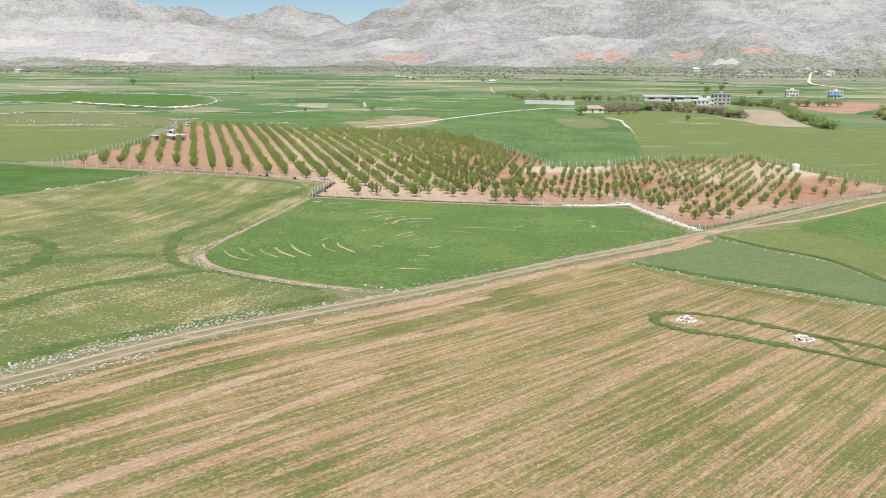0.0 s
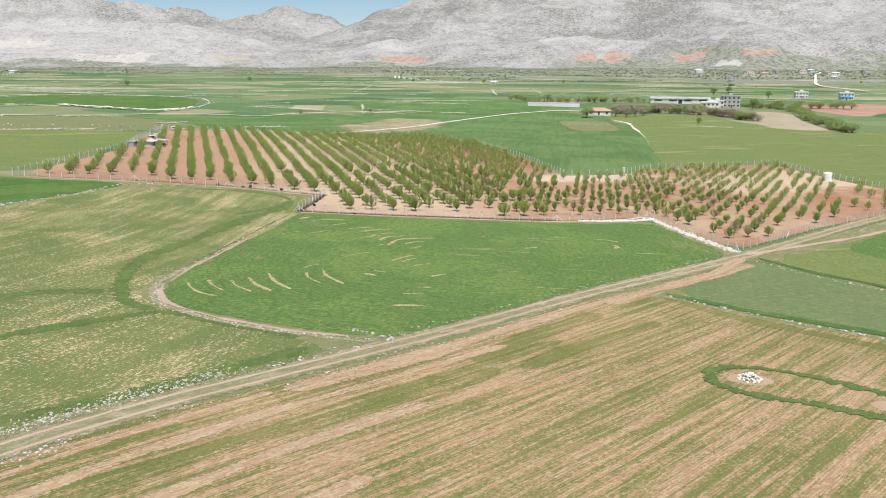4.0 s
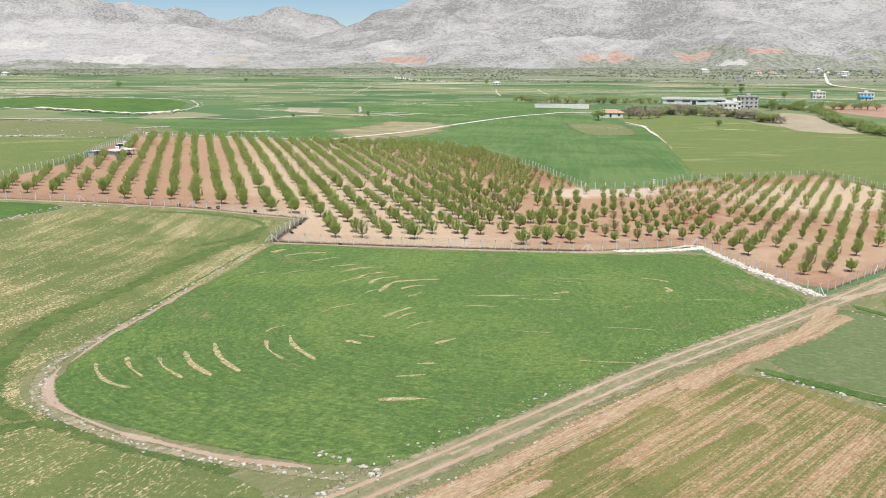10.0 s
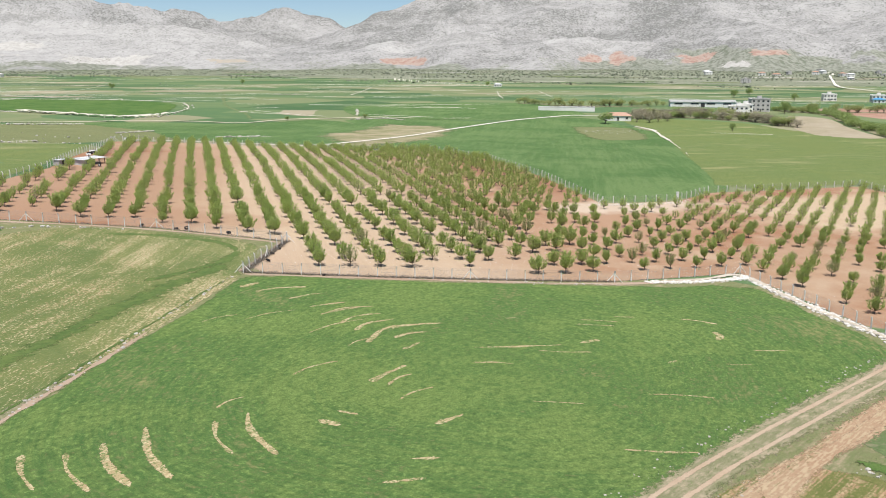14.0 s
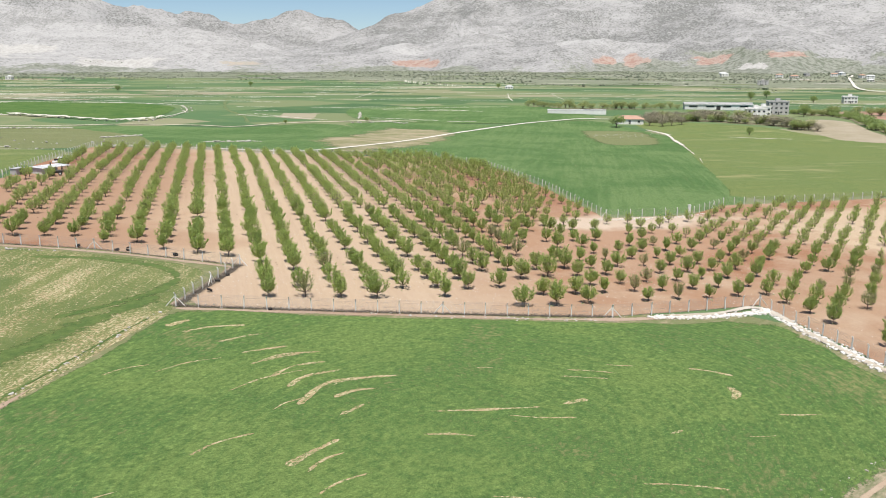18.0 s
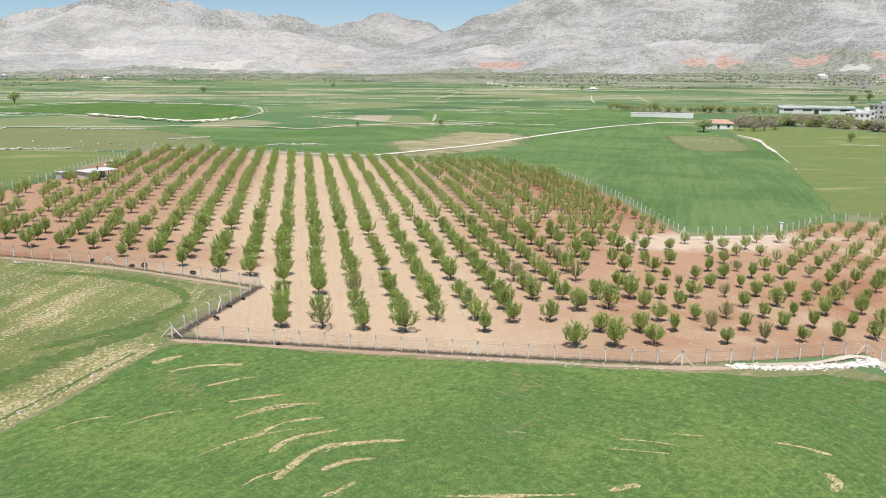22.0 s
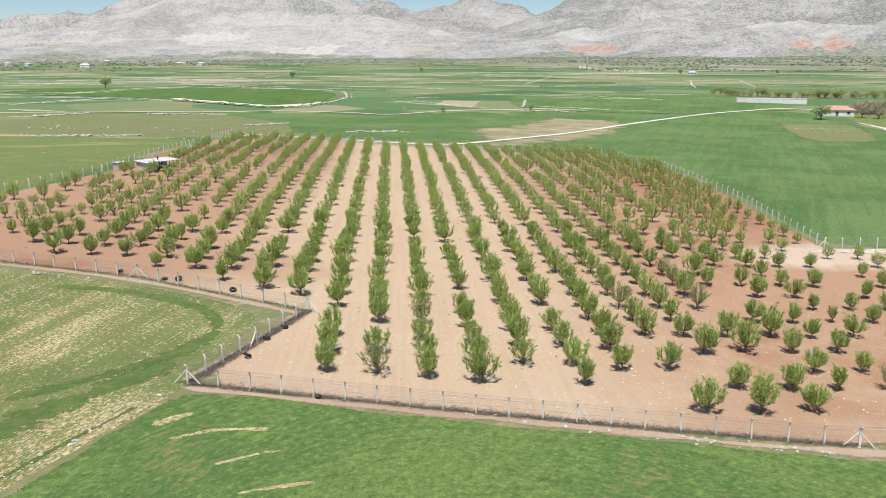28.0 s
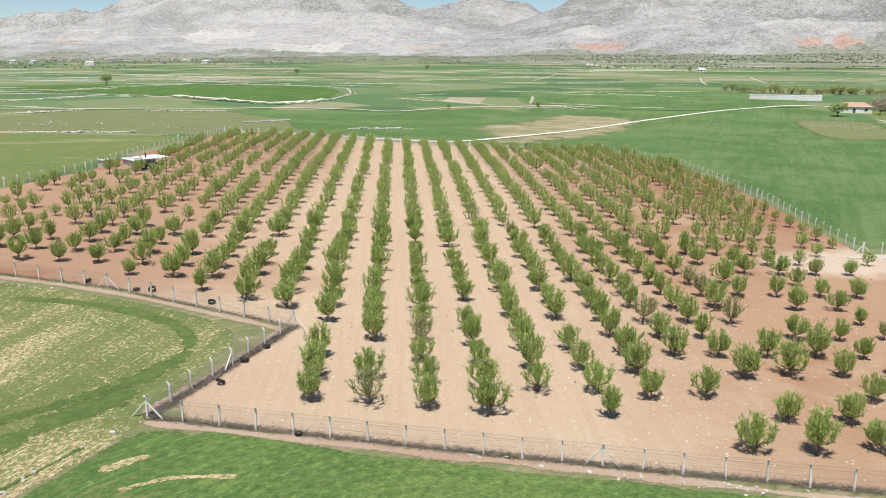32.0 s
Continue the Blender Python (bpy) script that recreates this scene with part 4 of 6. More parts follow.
# bare scars left by the drill in the wheat
SCARS_WEST = [([(-38.2, 141.8), (-36.6, 138.6), (-34.6, 136.5), (-32.0, 135.3)], 0.55), ([(-35.6, 144.2), (-34.4, 141.4), (-32.0, 138.6)], 0.5), ([(-32.6, 145.0), (-31, 141.9), (-28.0, 138.8)], 0.55), ([(-30.4, 147.2), (-28.7, 143.6), (-25.4, 140.0)], 0.6), ([(-28.1, 150.8), (-26.2, 146.0), (-22.8, 141.6)], 0.6),
    ([(-22.6, 153), (-21.4, 149.4), (-19.3, 146.6)], 0.45), ([(-20.1, 155.4), (-18.9, 151.4), (-15.6, 146.8)], 0.55), ([(-11.0, 178.0), (-9.3, 183.9), (-6.3, 185.9), (-1.9, 187.7)], 0.7), ([(-20.1, 191.7), (-17.6, 193.6), (-15.3, 195.2)], 0.5), ([(-15.2, 184.9), (-13.5, 188.6), (-10.2, 190.6)], 0.5), ([(-12.9, 182.5), (-11.7, 185.8), (-8.2, 188.5)], 0.55), ([(-6.6, 176.2), (-4.6, 179.3)], 0.5), ([(-7.9, 180.4), (-5.9, 182.6), (-3.8, 183.7)], 0.55)]
SCARS_MIDDLE = [([(-9.4, 165.0), (-7.6, 168.2), (-5.9, 170.9)], 0.9), ([(-2.4, 155.0), (0.2, 157.9)], 1.0), ([(-6.6, 143.0), (-3.1, 144.2)], 0.55), ([(-8.2, 136.0), (-5.5, 136.7), (-2.9, 137.1)], 0.7), ([(-13.5, 154.5), (-11.1, 153.6)], 0.7),
    ([(-12.1, 157.0), (-9.7, 156.4)], 0.5), ([(2.0, 178.4), (7.5, 179.6), (13.1, 181.1)], 0.45), ([(31.5, 194.6), (34.0, 194.0), (36.3, 192.6)], 0.5), ([(34.5, 189.2), (34.9, 187.4), (33.8, 185.5)], 0.8)]
SCARS_EAST = [([(15.5, 182.0), (18.3, 183.9)], 0.6), ([(-17.1, 189.5), (-15.2, 191.6), (-13.4, 192.8)], 0.5), ([(-31.3, 199.3), (-29.2, 202.6)], 0.8), ([(-28.9, 197.5), (-26.3, 200.1), (-21.9, 202.0)], 0.7), ([(-23.6, 195.0), (-21.5, 197.4), (-19.7, 198.9)], 0.5),
    ([(-18.1, 188.3), (-15.2, 192.2), (-11.3, 193.9)], 0.55), ([(-4.6, 147.5), (-2.0, 148.0)], 0.4), ([(1.5, 173.0), (4.0, 173.4), (6.4, 173.2)], 0.35), ([(24.8, 175.8), (26.4, 176.9)], 0.5)]
scar_rng = np.random.default_rng(51)
faint = []
for i in range(9):
    x, y, ln = scar_rng.uniform(-33, -6), scar_rng.uniform(152, 192), scar_rng.uniform(3, 10)
    w = radians(scar_rng.uniform(24, 40) + (y - 170) * 0.5)
    faint.append(([(x, y), (x + 0.5 * ln * math.sin(w) - 0.15, y + 0.5 * ln * math.cos(w) + 0.15), (x + ln * math.sin(w + 0.12), y + ln * math.cos(w + 0.12))], scar_rng.uniform(0.18, 0.32)))
for i in range(10):
    x, y, ln = scar_rng.uniform(4, 38), scar_rng.uniform(150, 200), scar_rng.uniform(3, 8)
    faint.append(([(x, y), (x + ln * 0.5, y + scar_rng.uniform(-0.2, 0.3)), (x + ln, y + scar_rng.uniform(-0.5, 0.5))], scar_rng.uniform(0.18, 0.32)))
for pts, wide in SCARS_WEST + SCARS_MIDDLE + SCARS_EAST + faint:
    ribbon("bare_scar", pts, wide * 1.35, M_SCAR, 0.12, "bare straw-coloured scar in the wheat", "scar", gap=0.5, ragged=0.6, rows=2)

# land behind the orchard
drape("green_slope", [(-6.0, 411), (16, 381), (30, 338), (40.5, 293.5), (58, 299), (80, 318), (85.0, 352), (97, 420), (106, 465), (114.0, 508), (121, 560), (113, 602), (98, 655), (70, 655), (34, 616), (8, 545), (-2, 470)],
      M_DOME, 0.05, "smooth dark green grain on a rounded slope", grid=14)
drape("olive_field", [(79.5, 316), (121, 328), (126, 292), (134, 262), (170, 262), (330, 330), (300, 480), (238, 512), (205, 570), (192, 625), (150, 655), (118, 640), (120, 572), (113, 508), (96, 420), (84, 352)],
      M_OLIVE, 0.05, "olive-green field thinning to straw", grid=18)
drape("level_field", [(-110, 240), (-110, 300), (-116, 331), (-122, 366), (-128, 378), (-160, 372), (-230, 345), (-300, 300), (-240, 245), (-160, 238)], M_OLIVE, 0.05, "bright green level field beside the fence", grid=14)
drape("pale_green_field", [(-130, 383), (-128, 404), (-110, 420), (-142, 482), (-190, 522), (-245, 494), (-330, 440), (-330, 330), (-235, 352), (-163, 379)], M_DULL, 0.045, "dull olive field with scattered stones", grid=18)
drape("valley_field", [(-108, 422), (-60, 412), (-26, 430), (-50, 500), (-52, 575), (-80, 606), (-120, 560), (-160, 556), (-196, 530), (-145, 486)], M_DOME, 0.05, "bright green field behind the orchard", grid=16)
drape("road_field", [(-30, 422), (-8, 411), (0, 470), (9, 545), (32, 612), (-20, 630), (-62, 612), (-54, 575), (-52, 500)], M_DOME, 0.07, "green grain beside the white road", grid=14)
drape("dry_patch", [(-68, 490), (-60, 530), (-48, 585), (-30, 594), (4, 580), (12, 552), (4, 500), (-4, 455), (-20, 420), (-40, 400), (-52, 420)], M_DRY, 0.1, "dry straw-coloured stony patch", grid=6, ragged=6.0, fray=0.045)
drape("dry_patch", [(-128, 406), (-98, 405), (-60, 395.5), (-30, 401.5), (-20, 412), (-50, 411), (-75, 408), (-100, 420)], M_DRY, 0.1, "dry margin behind the orchard fence", gap=2.0, grid=4, ragged=2.5, fray=0.22)
drape("dark_field", [(-71, 735), (-64, 650), (-26, 628), (40, 634), (70, 658), (100, 682), (72, 800), (0, 790)], M_DOME, 0.5, "dark green grain field", grid=20)
drape("bend_field", [(-218, 592), (-196, 583), (-182, 610), (-186, 655), (-205, 706), (-285, 748), (-350, 730), (-420, 700), (-400, 620), (-300, 605)], M_LUSH, 0.6, "deep green field within a curved stone bank", grid=20, ragged=2.0)
drape("rough_pasture", [(74, 590), (96, 600), (114, 590), (114, 550), (106, 516), (88, 505), (74, 512)], M_DULL, 0.09, "stony grey-green rough pasture", grid=6, ragged=3.0, fray=0.09)
drape("brown_field", [(243, 680), (260, 656), (244, 590), (236, 550), (227, 514), (206, 535), (205, 560), (213, 600)], M_BROWN, 0.08, "ploughed light brown field", grid=12)
drape("brown_field", [(294, 752), (336, 765), (380, 780), (390, 720), (320, 640), (300, 622), (291, 660)], M_REDSOIL, 0.08, "ploughed reddish field", grid=12)
ribbon("farm_road", [(-128, 409), (-98, 408.5), (-70, 404.5), (-51.1, 412), (-25.2, 482), (3.3, 563), (41.1, 629), (71.3, 661), (90, 676), (112, 672)], 3.2, M_ROAD, 0.24, "white chalky farm road", "road", ragged=0.2, gap=3)
ribbon("farm_road", [(-420, 440), (-330, 448), (-273.7, 478.6), (-246.3, 499.0), (-229.7, 517.0), (-200, 538), (-179.7, 559), (-143.2, 568.0), (-119.1, 567.1), (-97, 602), (-62.6, 624.7), (-46.2, 636), (-20, 634)], 3.6, M_TANROAD, 0.3, "pale dirt road across the plain", "road", ragged=0.3, gap=3)
ribbon("chalk_path", [(115.5, 608), (121.0, 586), (121, 566), (113.5, 507)], 4.6, M_LIME, 0.24, "white chalky path at the field corner", "path", ragged=0.6)
ribbon("stone_bank", [(113.5, 507), (109, 480), (105, 458)], 0.9, M_LIME, 0.16, "thin broken line of stones between two fields", "stone bank", ragged=0.9)

# bank stones, boulders and heaps
rng = np.random.default_rng(7)
spots, big = [], []


def add_stones(line, width, count, small, large, power=2.5):
    q, s = strewn(line, width, count, rng, small, large, power)
    spots.append(q)
    big.append(s)


left_side = (along + right * -3.2)
add_stones(left_side[4:40:4], 1.9, 2600, 0.03, 0.16, 2.4)
add_stones((along + right * 2.3)[2:30:4], 0.9, 900, 0.03, 0.17, 2.6)
add_stones((along + right * 3.0)[8:60:4], 1.3, 420, 0.03, 0.15, 2.6)
add_stones(left_side[40:72:4], 1.2, 220, 0.03, 0.17, 2.6)
add_stones([(-42.4, 144), (-39.6, 131.8), (-32.3, 125.7), (-20.4, 120.9), (-9.0, 119.2)], 1.2, 300, 0.04, 0.2, 2.5)
add_stones([(-42, 141), (-40.6, 151), (-38.6, 170)], 0.7, 120, 0.04, 0.2, 2.0)
add_stones([(-38.6, 170), (-34, 205)], 0.9, 60, 0.06, 0.25, 2.0)
add_stones([(-12, 123.4), (-8.0, 121.4), (-6.6, 119.6)], 0.8, 26, 0.08, 0.3, 1.8)
add_stones([(-20, 107), (-15, 112), (-9, 117.5)], 0.9, 60, 0.05, 0.24, 2.0)
add_stones([(34.9, 149.0), (46.0, 139.6), (57.5, 131.4), (69, 122.4)], 1.0, 110, 0.07, 0.3, 2.0)
add_stones([(58.8, 178.4), (66.0, 166.4), (73.4, 156.4)], 0.9, 60, 0.06, 0.26, 2.0)
add_stones([(-92, 190), (-83.5, 212), (-78, 229), (-60, 232.6)], 1.2, 120, 0.1, 0.4, 2.2)
add_stones([(-30, 209.6), (2.6, 210.8), (26.3, 212.4)], 0.8, 160, 0.05, 0.2, 2.5)
lumps("field_stones", np.vstack(spots), np.concatenate(big), M_STONE, "pale limestone rubble along track and field rims", "stones", 0.62, 0.35, seed=3)
spots, big = [], []
add_stones([(33, 215), (41, 216.4), (49.6, 219.4)], 1.1, 900, 0.06, 0.3, 2.0)
add_stones([(49.6, 220.8), (52.4, 208), (55.4, 196), (58.2, 186.0)], 1.3, 1500, 0.06, 0.32, 2.0)
add_stones([(36, 287.5), (44, 289.6), (56, 294), (63, 299)], 1.6, 200, 0.06, 0.25, 2.0)
lumps("white_rubble", np.vstack(spots), np.concatenate(big), M_WHITESTONE, "white chalk rubble heaped at the foot of the fence", "rubble", 0.6, 0.35, seed=5)
ribbon("chalk_bank", [(33, 215.6), (41, 217.2), (49.4, 221.2), (52.2, 208), (55.2, 196), (58.2, 185.8)], 1.8, M_CHALK, 0.12, "white chalk bank at the foot of the fence", "bank", crown=0.3, ragged=0.5)
ribbon("chalk_bank", [(35, 287), (43, 289), (50, 291.5)], 2.2, M_CHALK, 0.14, "white chalky washed-out corner", "bank", crown=0.1, ragged=0.6)



def tufts(name, places, size, material, label, seed, blades=6):
    """Grass or crop standing in small tufts of blades, joined."""
    r = np.random.default_rng(seed)
    n = len(places)
    p = np.repeat(np.array(places, float), blades, 0)
    m = len(p)
    s = np.repeat(size * r.uniform(0.6, 1.3, n), blades) * r.uniform(0.7, 1.2, m)
    a = r.uniform(0, 6.283, m)
    p = p + np.stack([np.cos(a), np.sin(a)], 1) * (s * 0.22)[:, None]
    out = np.stack([np.cos(a), np.sin(a)], 1) * (s * r.uniform(0.15, 0.7, m))[:, None]
    side = np.stack([-np.sin(a), np.cos(a)], 1) * (s * 0.16)[:, None]
    z = height(p[:, 0], p[:, 1]) + 0.08
    v = np.zeros((m, 3, 3))
    v[:, 0, :2], v[:, 0, 2] = p - side, z
    v[:, 1, :2], v[:, 1, 2] = p + side, z
    v[:, 2, :2], v[:, 2, 2] = p + out, z + s
    ob = mesh_object(name, v.reshape(-1, 3).tolist(), (np.arange(m * 3).reshape(-1, 3)).tolist(), material)
    return tagged(ob, label, "grass", "", "stuff")


def along_rim(pts, per_metre, spread, r):
    q = even(curve_through(pts, 8), 0.5)
    n = int(len(q) * 0.5 * per_metre)
    return q[r.integers(0, len(q), n)] + r.normal(0, spread, (n, 2))


tr_rng = np.random.default_rng(15)
verge_spots = np.vstack([along_rim(left_side[4:84:4], 14, 0.9, tr_rng), along_rim(along[4:84:4], 5, 0.2, tr_rng), along_rim((along + right * 2.7)[4:84:4], 9, 0.7, tr_rng),
                         along_rim([(-42.4, 144), (-39.6, 131.8), (-32.3, 125.7), (-20.4, 120.9), (-5.0, 119.2)], 9, 0.8, tr_rng), along_rim([(-41.5, 141), (-40.6, 151), (-38.0, 172), (-33.6, 206)], 14, 0.6, tr_rng),
                         along_rim([(-108, 228.6), (-79.3, 232.6), (-55.5, 233.4), (-35, 229.8), (-33.0, 218), (-34.4, 209)], 9, 0.9, tr_rng), along_rim([(59, 181), (66.9, 169.4), (74.4, 159.4), (78, 145)], 22, 0.9, tr_rng),
                         along_rim([(34.9, 151.0), (46.6, 141.4), (58.2, 133.2), (69.4, 124.2)], 20, 1.1, tr_rng)])
tufts("verge_weeds", verge_spots[::3], 0.12, M_WEED, "weeds and grass tufts on verges and balks", 17)

# two heaps of picked stones with their uncut green rings
HEAPS = [((34.3, 111.8), 1.35), ((47.6, 104.4), 1.5)]
for (hx, hy), rad in HEAPS:
    heap = base("stone_heap", pose(hx, hy, ground_z(hx, hy)), "heap of white picked stones in the sown field", "stone heap", "heaps of picked stones")
    drape("heap_ground", [(hx + 2.2 * rad * math.cos(a), hy + 1.7 * rad * math.sin(a)) for a in np.linspace(0, 5.6, 8)], M_TILTH, 0.11, "bare red earth round a stone heap", "soil", gap=0.6, grid=1.0)
    for n in range(96):
        a, r = rng.uniform(0, 6.28), rad * math.sqrt(rng.random())
        s = rng.uniform(0.08, 0.22)
        bm = bmesh.new()
        bmesh.ops.create_icosphere(bm, subdivisions=1, radius=s)
        for v in bm.verts:
            v.co *= rng.uniform(0.75, 1.2)
            v.co.z *= 0.7
        bmesh.ops.translate(bm, verts=bm.verts, vec=(r * math.cos(a), r * math.sin(a), 0.1 + 0.6 * max(0, 1 - (r / rad) ** 2) * rng.random() + s * 0.3))
        part("stone", bm, M_WHITESTONE, heap)
ribbon("uncut_ring", [(62, 98), (55, 103.5), (48.5, 108.3), (41.8, 113.6), (36.5, 115.8), (32.4, 115.6), (30.0, 113.0), (30.4, 109.2), (33.6, 106.6), (39, 104.6), (44.6, 101.4), (53.3, 94.6), (60, 89)], 3.4, M_BAND, 0.09,
       "dark green uncut ring round the stone heaps", "strip", ragged=0.4, crown=0.1)
ribbon("uncut_ring", [(49.8, 107.2), (51.5, 102.8), (50.6, 98.4)], 3.0, M_BAND, 0.09, "dark green uncut band between the rings", "strip", ragged=0.4)


# ---- orchard trees ----
def tree_shape(rng, tall, wide, leaves, leaf_len, limbs):
    """A young almond: a short trunk, limbs that spread and then stand upright, and shoots set with narrow leaves. Gives wood and leaf meshes as lists."""
    wv, wf, lv, lf = [], [], [], []
    fork = 0.46 + 0.16 * rng.random()
    top = Vector((rng.normal(0, 0.05), rng.normal(0, 0.05), fork))
    tube(wv, wf, (0, 0, -0.15), top * 0.5, 0.085, 0.07, 6)
    tube(wv, wf, top * 0.5, top, 0.07, 0.06, 6)
    shoots = []
    for i in range(limbs):
        a = 6.283 * (i + rng.uniform(-0.4, 0.4)) / limbs * 1.618
        lean = wide * rng.uniform(0.06, 0.44)
        out = Vector((math.cos(a), math.sin(a), 0))
        reach = (tall - fork) * rng.uniform(0.78, 1.0) * (1 - 0.38 * (lean / (0.44 * wide)) ** 2)
        mid = top + out * lean * 0.92 + Vector((0, 0, reach * 0.3))
        end = top + out * lean * rng.uniform(0.7, 1.08) + Vector((0, 0, reach))
        tube(wv, wf, top, mid, 0.04, 0.026, 4)
        tube(wv, wf, mid, end, 0.026, 0.008, 4)
        shoots += [(top.lerp(mid, 0.3), mid, 1.0), (mid, end, 1.2)]
        for j in range(5):
            s = mid.lerp(end, rng.uniform(0.0, 0.75)) if j > 1 else top.lerp(mid, rng.uniform(0.4, 0.98))
            b = a + rng.uniform(-1.6, 1.6)
            push = 0.17 * wide * rng.uniform(0.4, 1.1)
            e = s + Vector((math.cos(b) * push, math.sin(b) * push, rng.uniform(0.06, 0.3) * tall))
            tube(wv, wf, s, e, 0.014, 0.005, 3)
            shoots.append((s, e, 1.25))
    weight = np.array([w * (b - a).length for a, b, w in shoots])
    pick = rng.choice(len(shoots), leaves, p=weight / weight.sum())
    for i in pick:
        a, b, _ = shoots[i]
        p = a.lerp(b, rng.uniform(0.05, 1.06)) + Vector(rng.normal(0, 0.06, 3))
        d = (b - a).normalized() * 1.0 + Vector(rng.normal(0, 0.45, 3))
        d.normalize()
        s = d.cross(Vector(rng.normal(0, 1, 3))).normalized()
        n = d.cross(s) * 0.12
        ln, w = leaf_len * rng.uniform(0.65, 1.35), leaf_len * 0.15
        k = len(lv)
        lv += [p, p + d * ln * 0.5 + s * w + n * ln, p + d * ln, p + d * ln * 0.5 - s * w + n * ln]
        lf.append((k, k + 1, k + 2, k + 3))
    return wv, wf, lv, lf


ROW, FIRST = (-0.2823, 0.9593), (39.45, 204.7)   # the way the rows run; offsets of the lattice
STEP = 5.075
SHIFT = {0: 1.1, 1: 0.9, 2: 0.8, 3: -0.4, 4: -0.8, 5: -0.6, -1: 0.6, -2: 2.1}   # how far single rows are staggered
rim = np.array(ORCHARD)
trees = []
tree_rng = np.random.default_rng(21)
for ku in range(-18, 40):
    for kv in range(-22, 46):
        u, v = FIRST[0] + STEP * ku, FIRST[1] + STEP * kv + (1.5 if ku < 6 else 0.0) + SHIFT.get(ku, 0.0)
        x, y = u * ROW[1] + v * ROW[0] + tree_rng.normal(0, 0.14), -u * ROW[0] + v * ROW[1] + tree_rng.normal(0, 0.18)
        if inside(np.array([x]), np.array([y]), rim)[0]:
            d = min(np.hypot(x - a - np.clip(((x - a) * (c - a) + (y - b) * (e - b)) / ((c - a) ** 2 + (e - b) ** 2), 0, 1) * (c - a),
                             y - b - np.clip(((x - a) * (c - a) + (y - b) * (e - b)) / ((c - a) ** 2 + (e - b) ** 2), 0, 1) * (e - b)) for (a, b), (c, e) in zip(rim, np.roll(rim, -1, 0)))
            if d > (5.2 if x < -60 else 3.1):
                trees.append((x, y, ku, kv))


def keep_tree(x, y, ku, kv, r):
    """Gaps: young and missing trees towards the low side, the bare wedge and the yard of the shed."""
    if y < 231 and x < 0 and ku < 0:
        return False
    if 0 <= ku < 5 and kv < 1 or ku == 5 and kv < 1:
        return False
    if ku == 6 and kv < 2 or (ku, kv) in ((7, 1), (1, 3)):
        return False
    if math.hypot(x + 102, y - 314) < 6.5 or math.hypot(x + 118, y - 392) < 9:
        return False
    if ku >= 10 and y < 222 + (x - 26) * 0.1 and x < 50:
        return r > 0.45
    if x > 62 and y < 192 + (x - 57) * 0.86:
        return r > 0.65
    if x > 104:
        return r > 0.55
    if x > 24 and 250 < y < 288 and x < 60:
        return r > 0.4
    return r > (0.13 if ku < -4 else 0.05 if ku < 7 else 0.1)


kept = []
for t in trees:
    r = tree_rng.random()
    if keep_tree(*t, r):
        x, y, ku, kv = t
        youth = 1.0 if ku < 7 else 1.06
        if x > 24:
            youth = 0.82
        if ku < -4:
            youth = 1.0 if tree_rng.random() < 0.7 else 0.78
        kept.append((x, y, youth * tree_rng.uniform(0.86, 1.18), tree_rng.uniform(0, 6.28), tree_rng.integers(0, 10), tree_rng.random() < (0.04 if ku < 7 else 0.12)))
print("trees", len(kept))
kept = [t for t in kept if math.hypot(t[0] - 9.2, t[1] - 217.4) > 2.2]
kept.sort(key=lambda t: math.hypot(t[0] + 2, t[1] - 150))

shapes = [tree_shape(np.random.default_rng(100 + i), 2.85 + 0.12 * (i % 5), 2.6 + 0.2 * (i % 4), 2100, 0.235, 14 + i % 4) for i in range(10)]
stock = []
for wv, wf, lv, lf in shapes:
    a = bpy.data.meshes.new("trunk")
    a.from_pydata([tuple(q) for q in wv], [], wf)
    a.materials.append(M_BARK)
    pair = []
    for m in (M_LEAF, M_PALELEAF):
        b = bpy.data.meshes.new("crown")
        if m is M_LEAF:
            b.from_pydata([tuple(q) for q in lv], [], lf)
        else:
            b.from_pydata([tuple(q) for q in lv[: len(lv) // 8 * 4]], [], lf[: len(lf) // 2])
        b.materials.append(m)
        pair.append(b)
    stock.append((a, pair))
NEAR = 300
for x, y, size, turn, kind_no, pale in kept[:NEAR]:
    words = "pale half-bare young almond tree on bare soil" if pale else "leafy young almond tree in a tilled row"
    th = base("almond_tree", pose(x, y, ground_z(x, y) + 0.06, 0, 0, math.degrees(turn)) @ Matrix.Scale(size, 4), words, "tree", "orchard trees in rows")
    trunk = new("trunk", stock[kind_no][0])
    trunk.parent = th
    crown = new("crown", stock[kind_no][1][1 if pale else 0])
    crown.parent = th
    if pale:
        crown["label"] = "thin pale foliage"

# the farther trees of the orchard, joined
fv, ff, fm = [], [], []
light = [tree_shape(np.random.default_rng(300 + i), 2.85 + 0.12 * (i % 5), 2.6 + 0.2 * (i % 4), 480, 0.36, 12) for i in range(8)]
packs = []
for wv, wf, lv, lf in light:
    packs.append((np.array([q[:] for q in wv]), wf, np.array([q[:] for q in lv]), lf))
count = 0
for x, y, size, turn, kind_no, pale in kept[NEAR:]:
    wv, wf, lv, lf = packs[kind_no % 8]
    c, s = math.cos(turn), math.sin(turn)
    turn_m = np.array([[c, s, 0], [-s, c, 0], [0, 0, 1]]) * size
    z = ground_z(x, y) + 0.06
    if pale:
        lv, lf = lv[: len(lv) // 8 * 4], lf[: len(lf) // 2]
    for vv, fs, mi in ((wv, wf, 0), (lv, lf, 1)):
        fv.append(vv @ turn_m + (x, y, z))
        ff += [tuple(q + count for q in f) for f in fs]
        fm += [mi] * len(fs)
        count += len(vv)
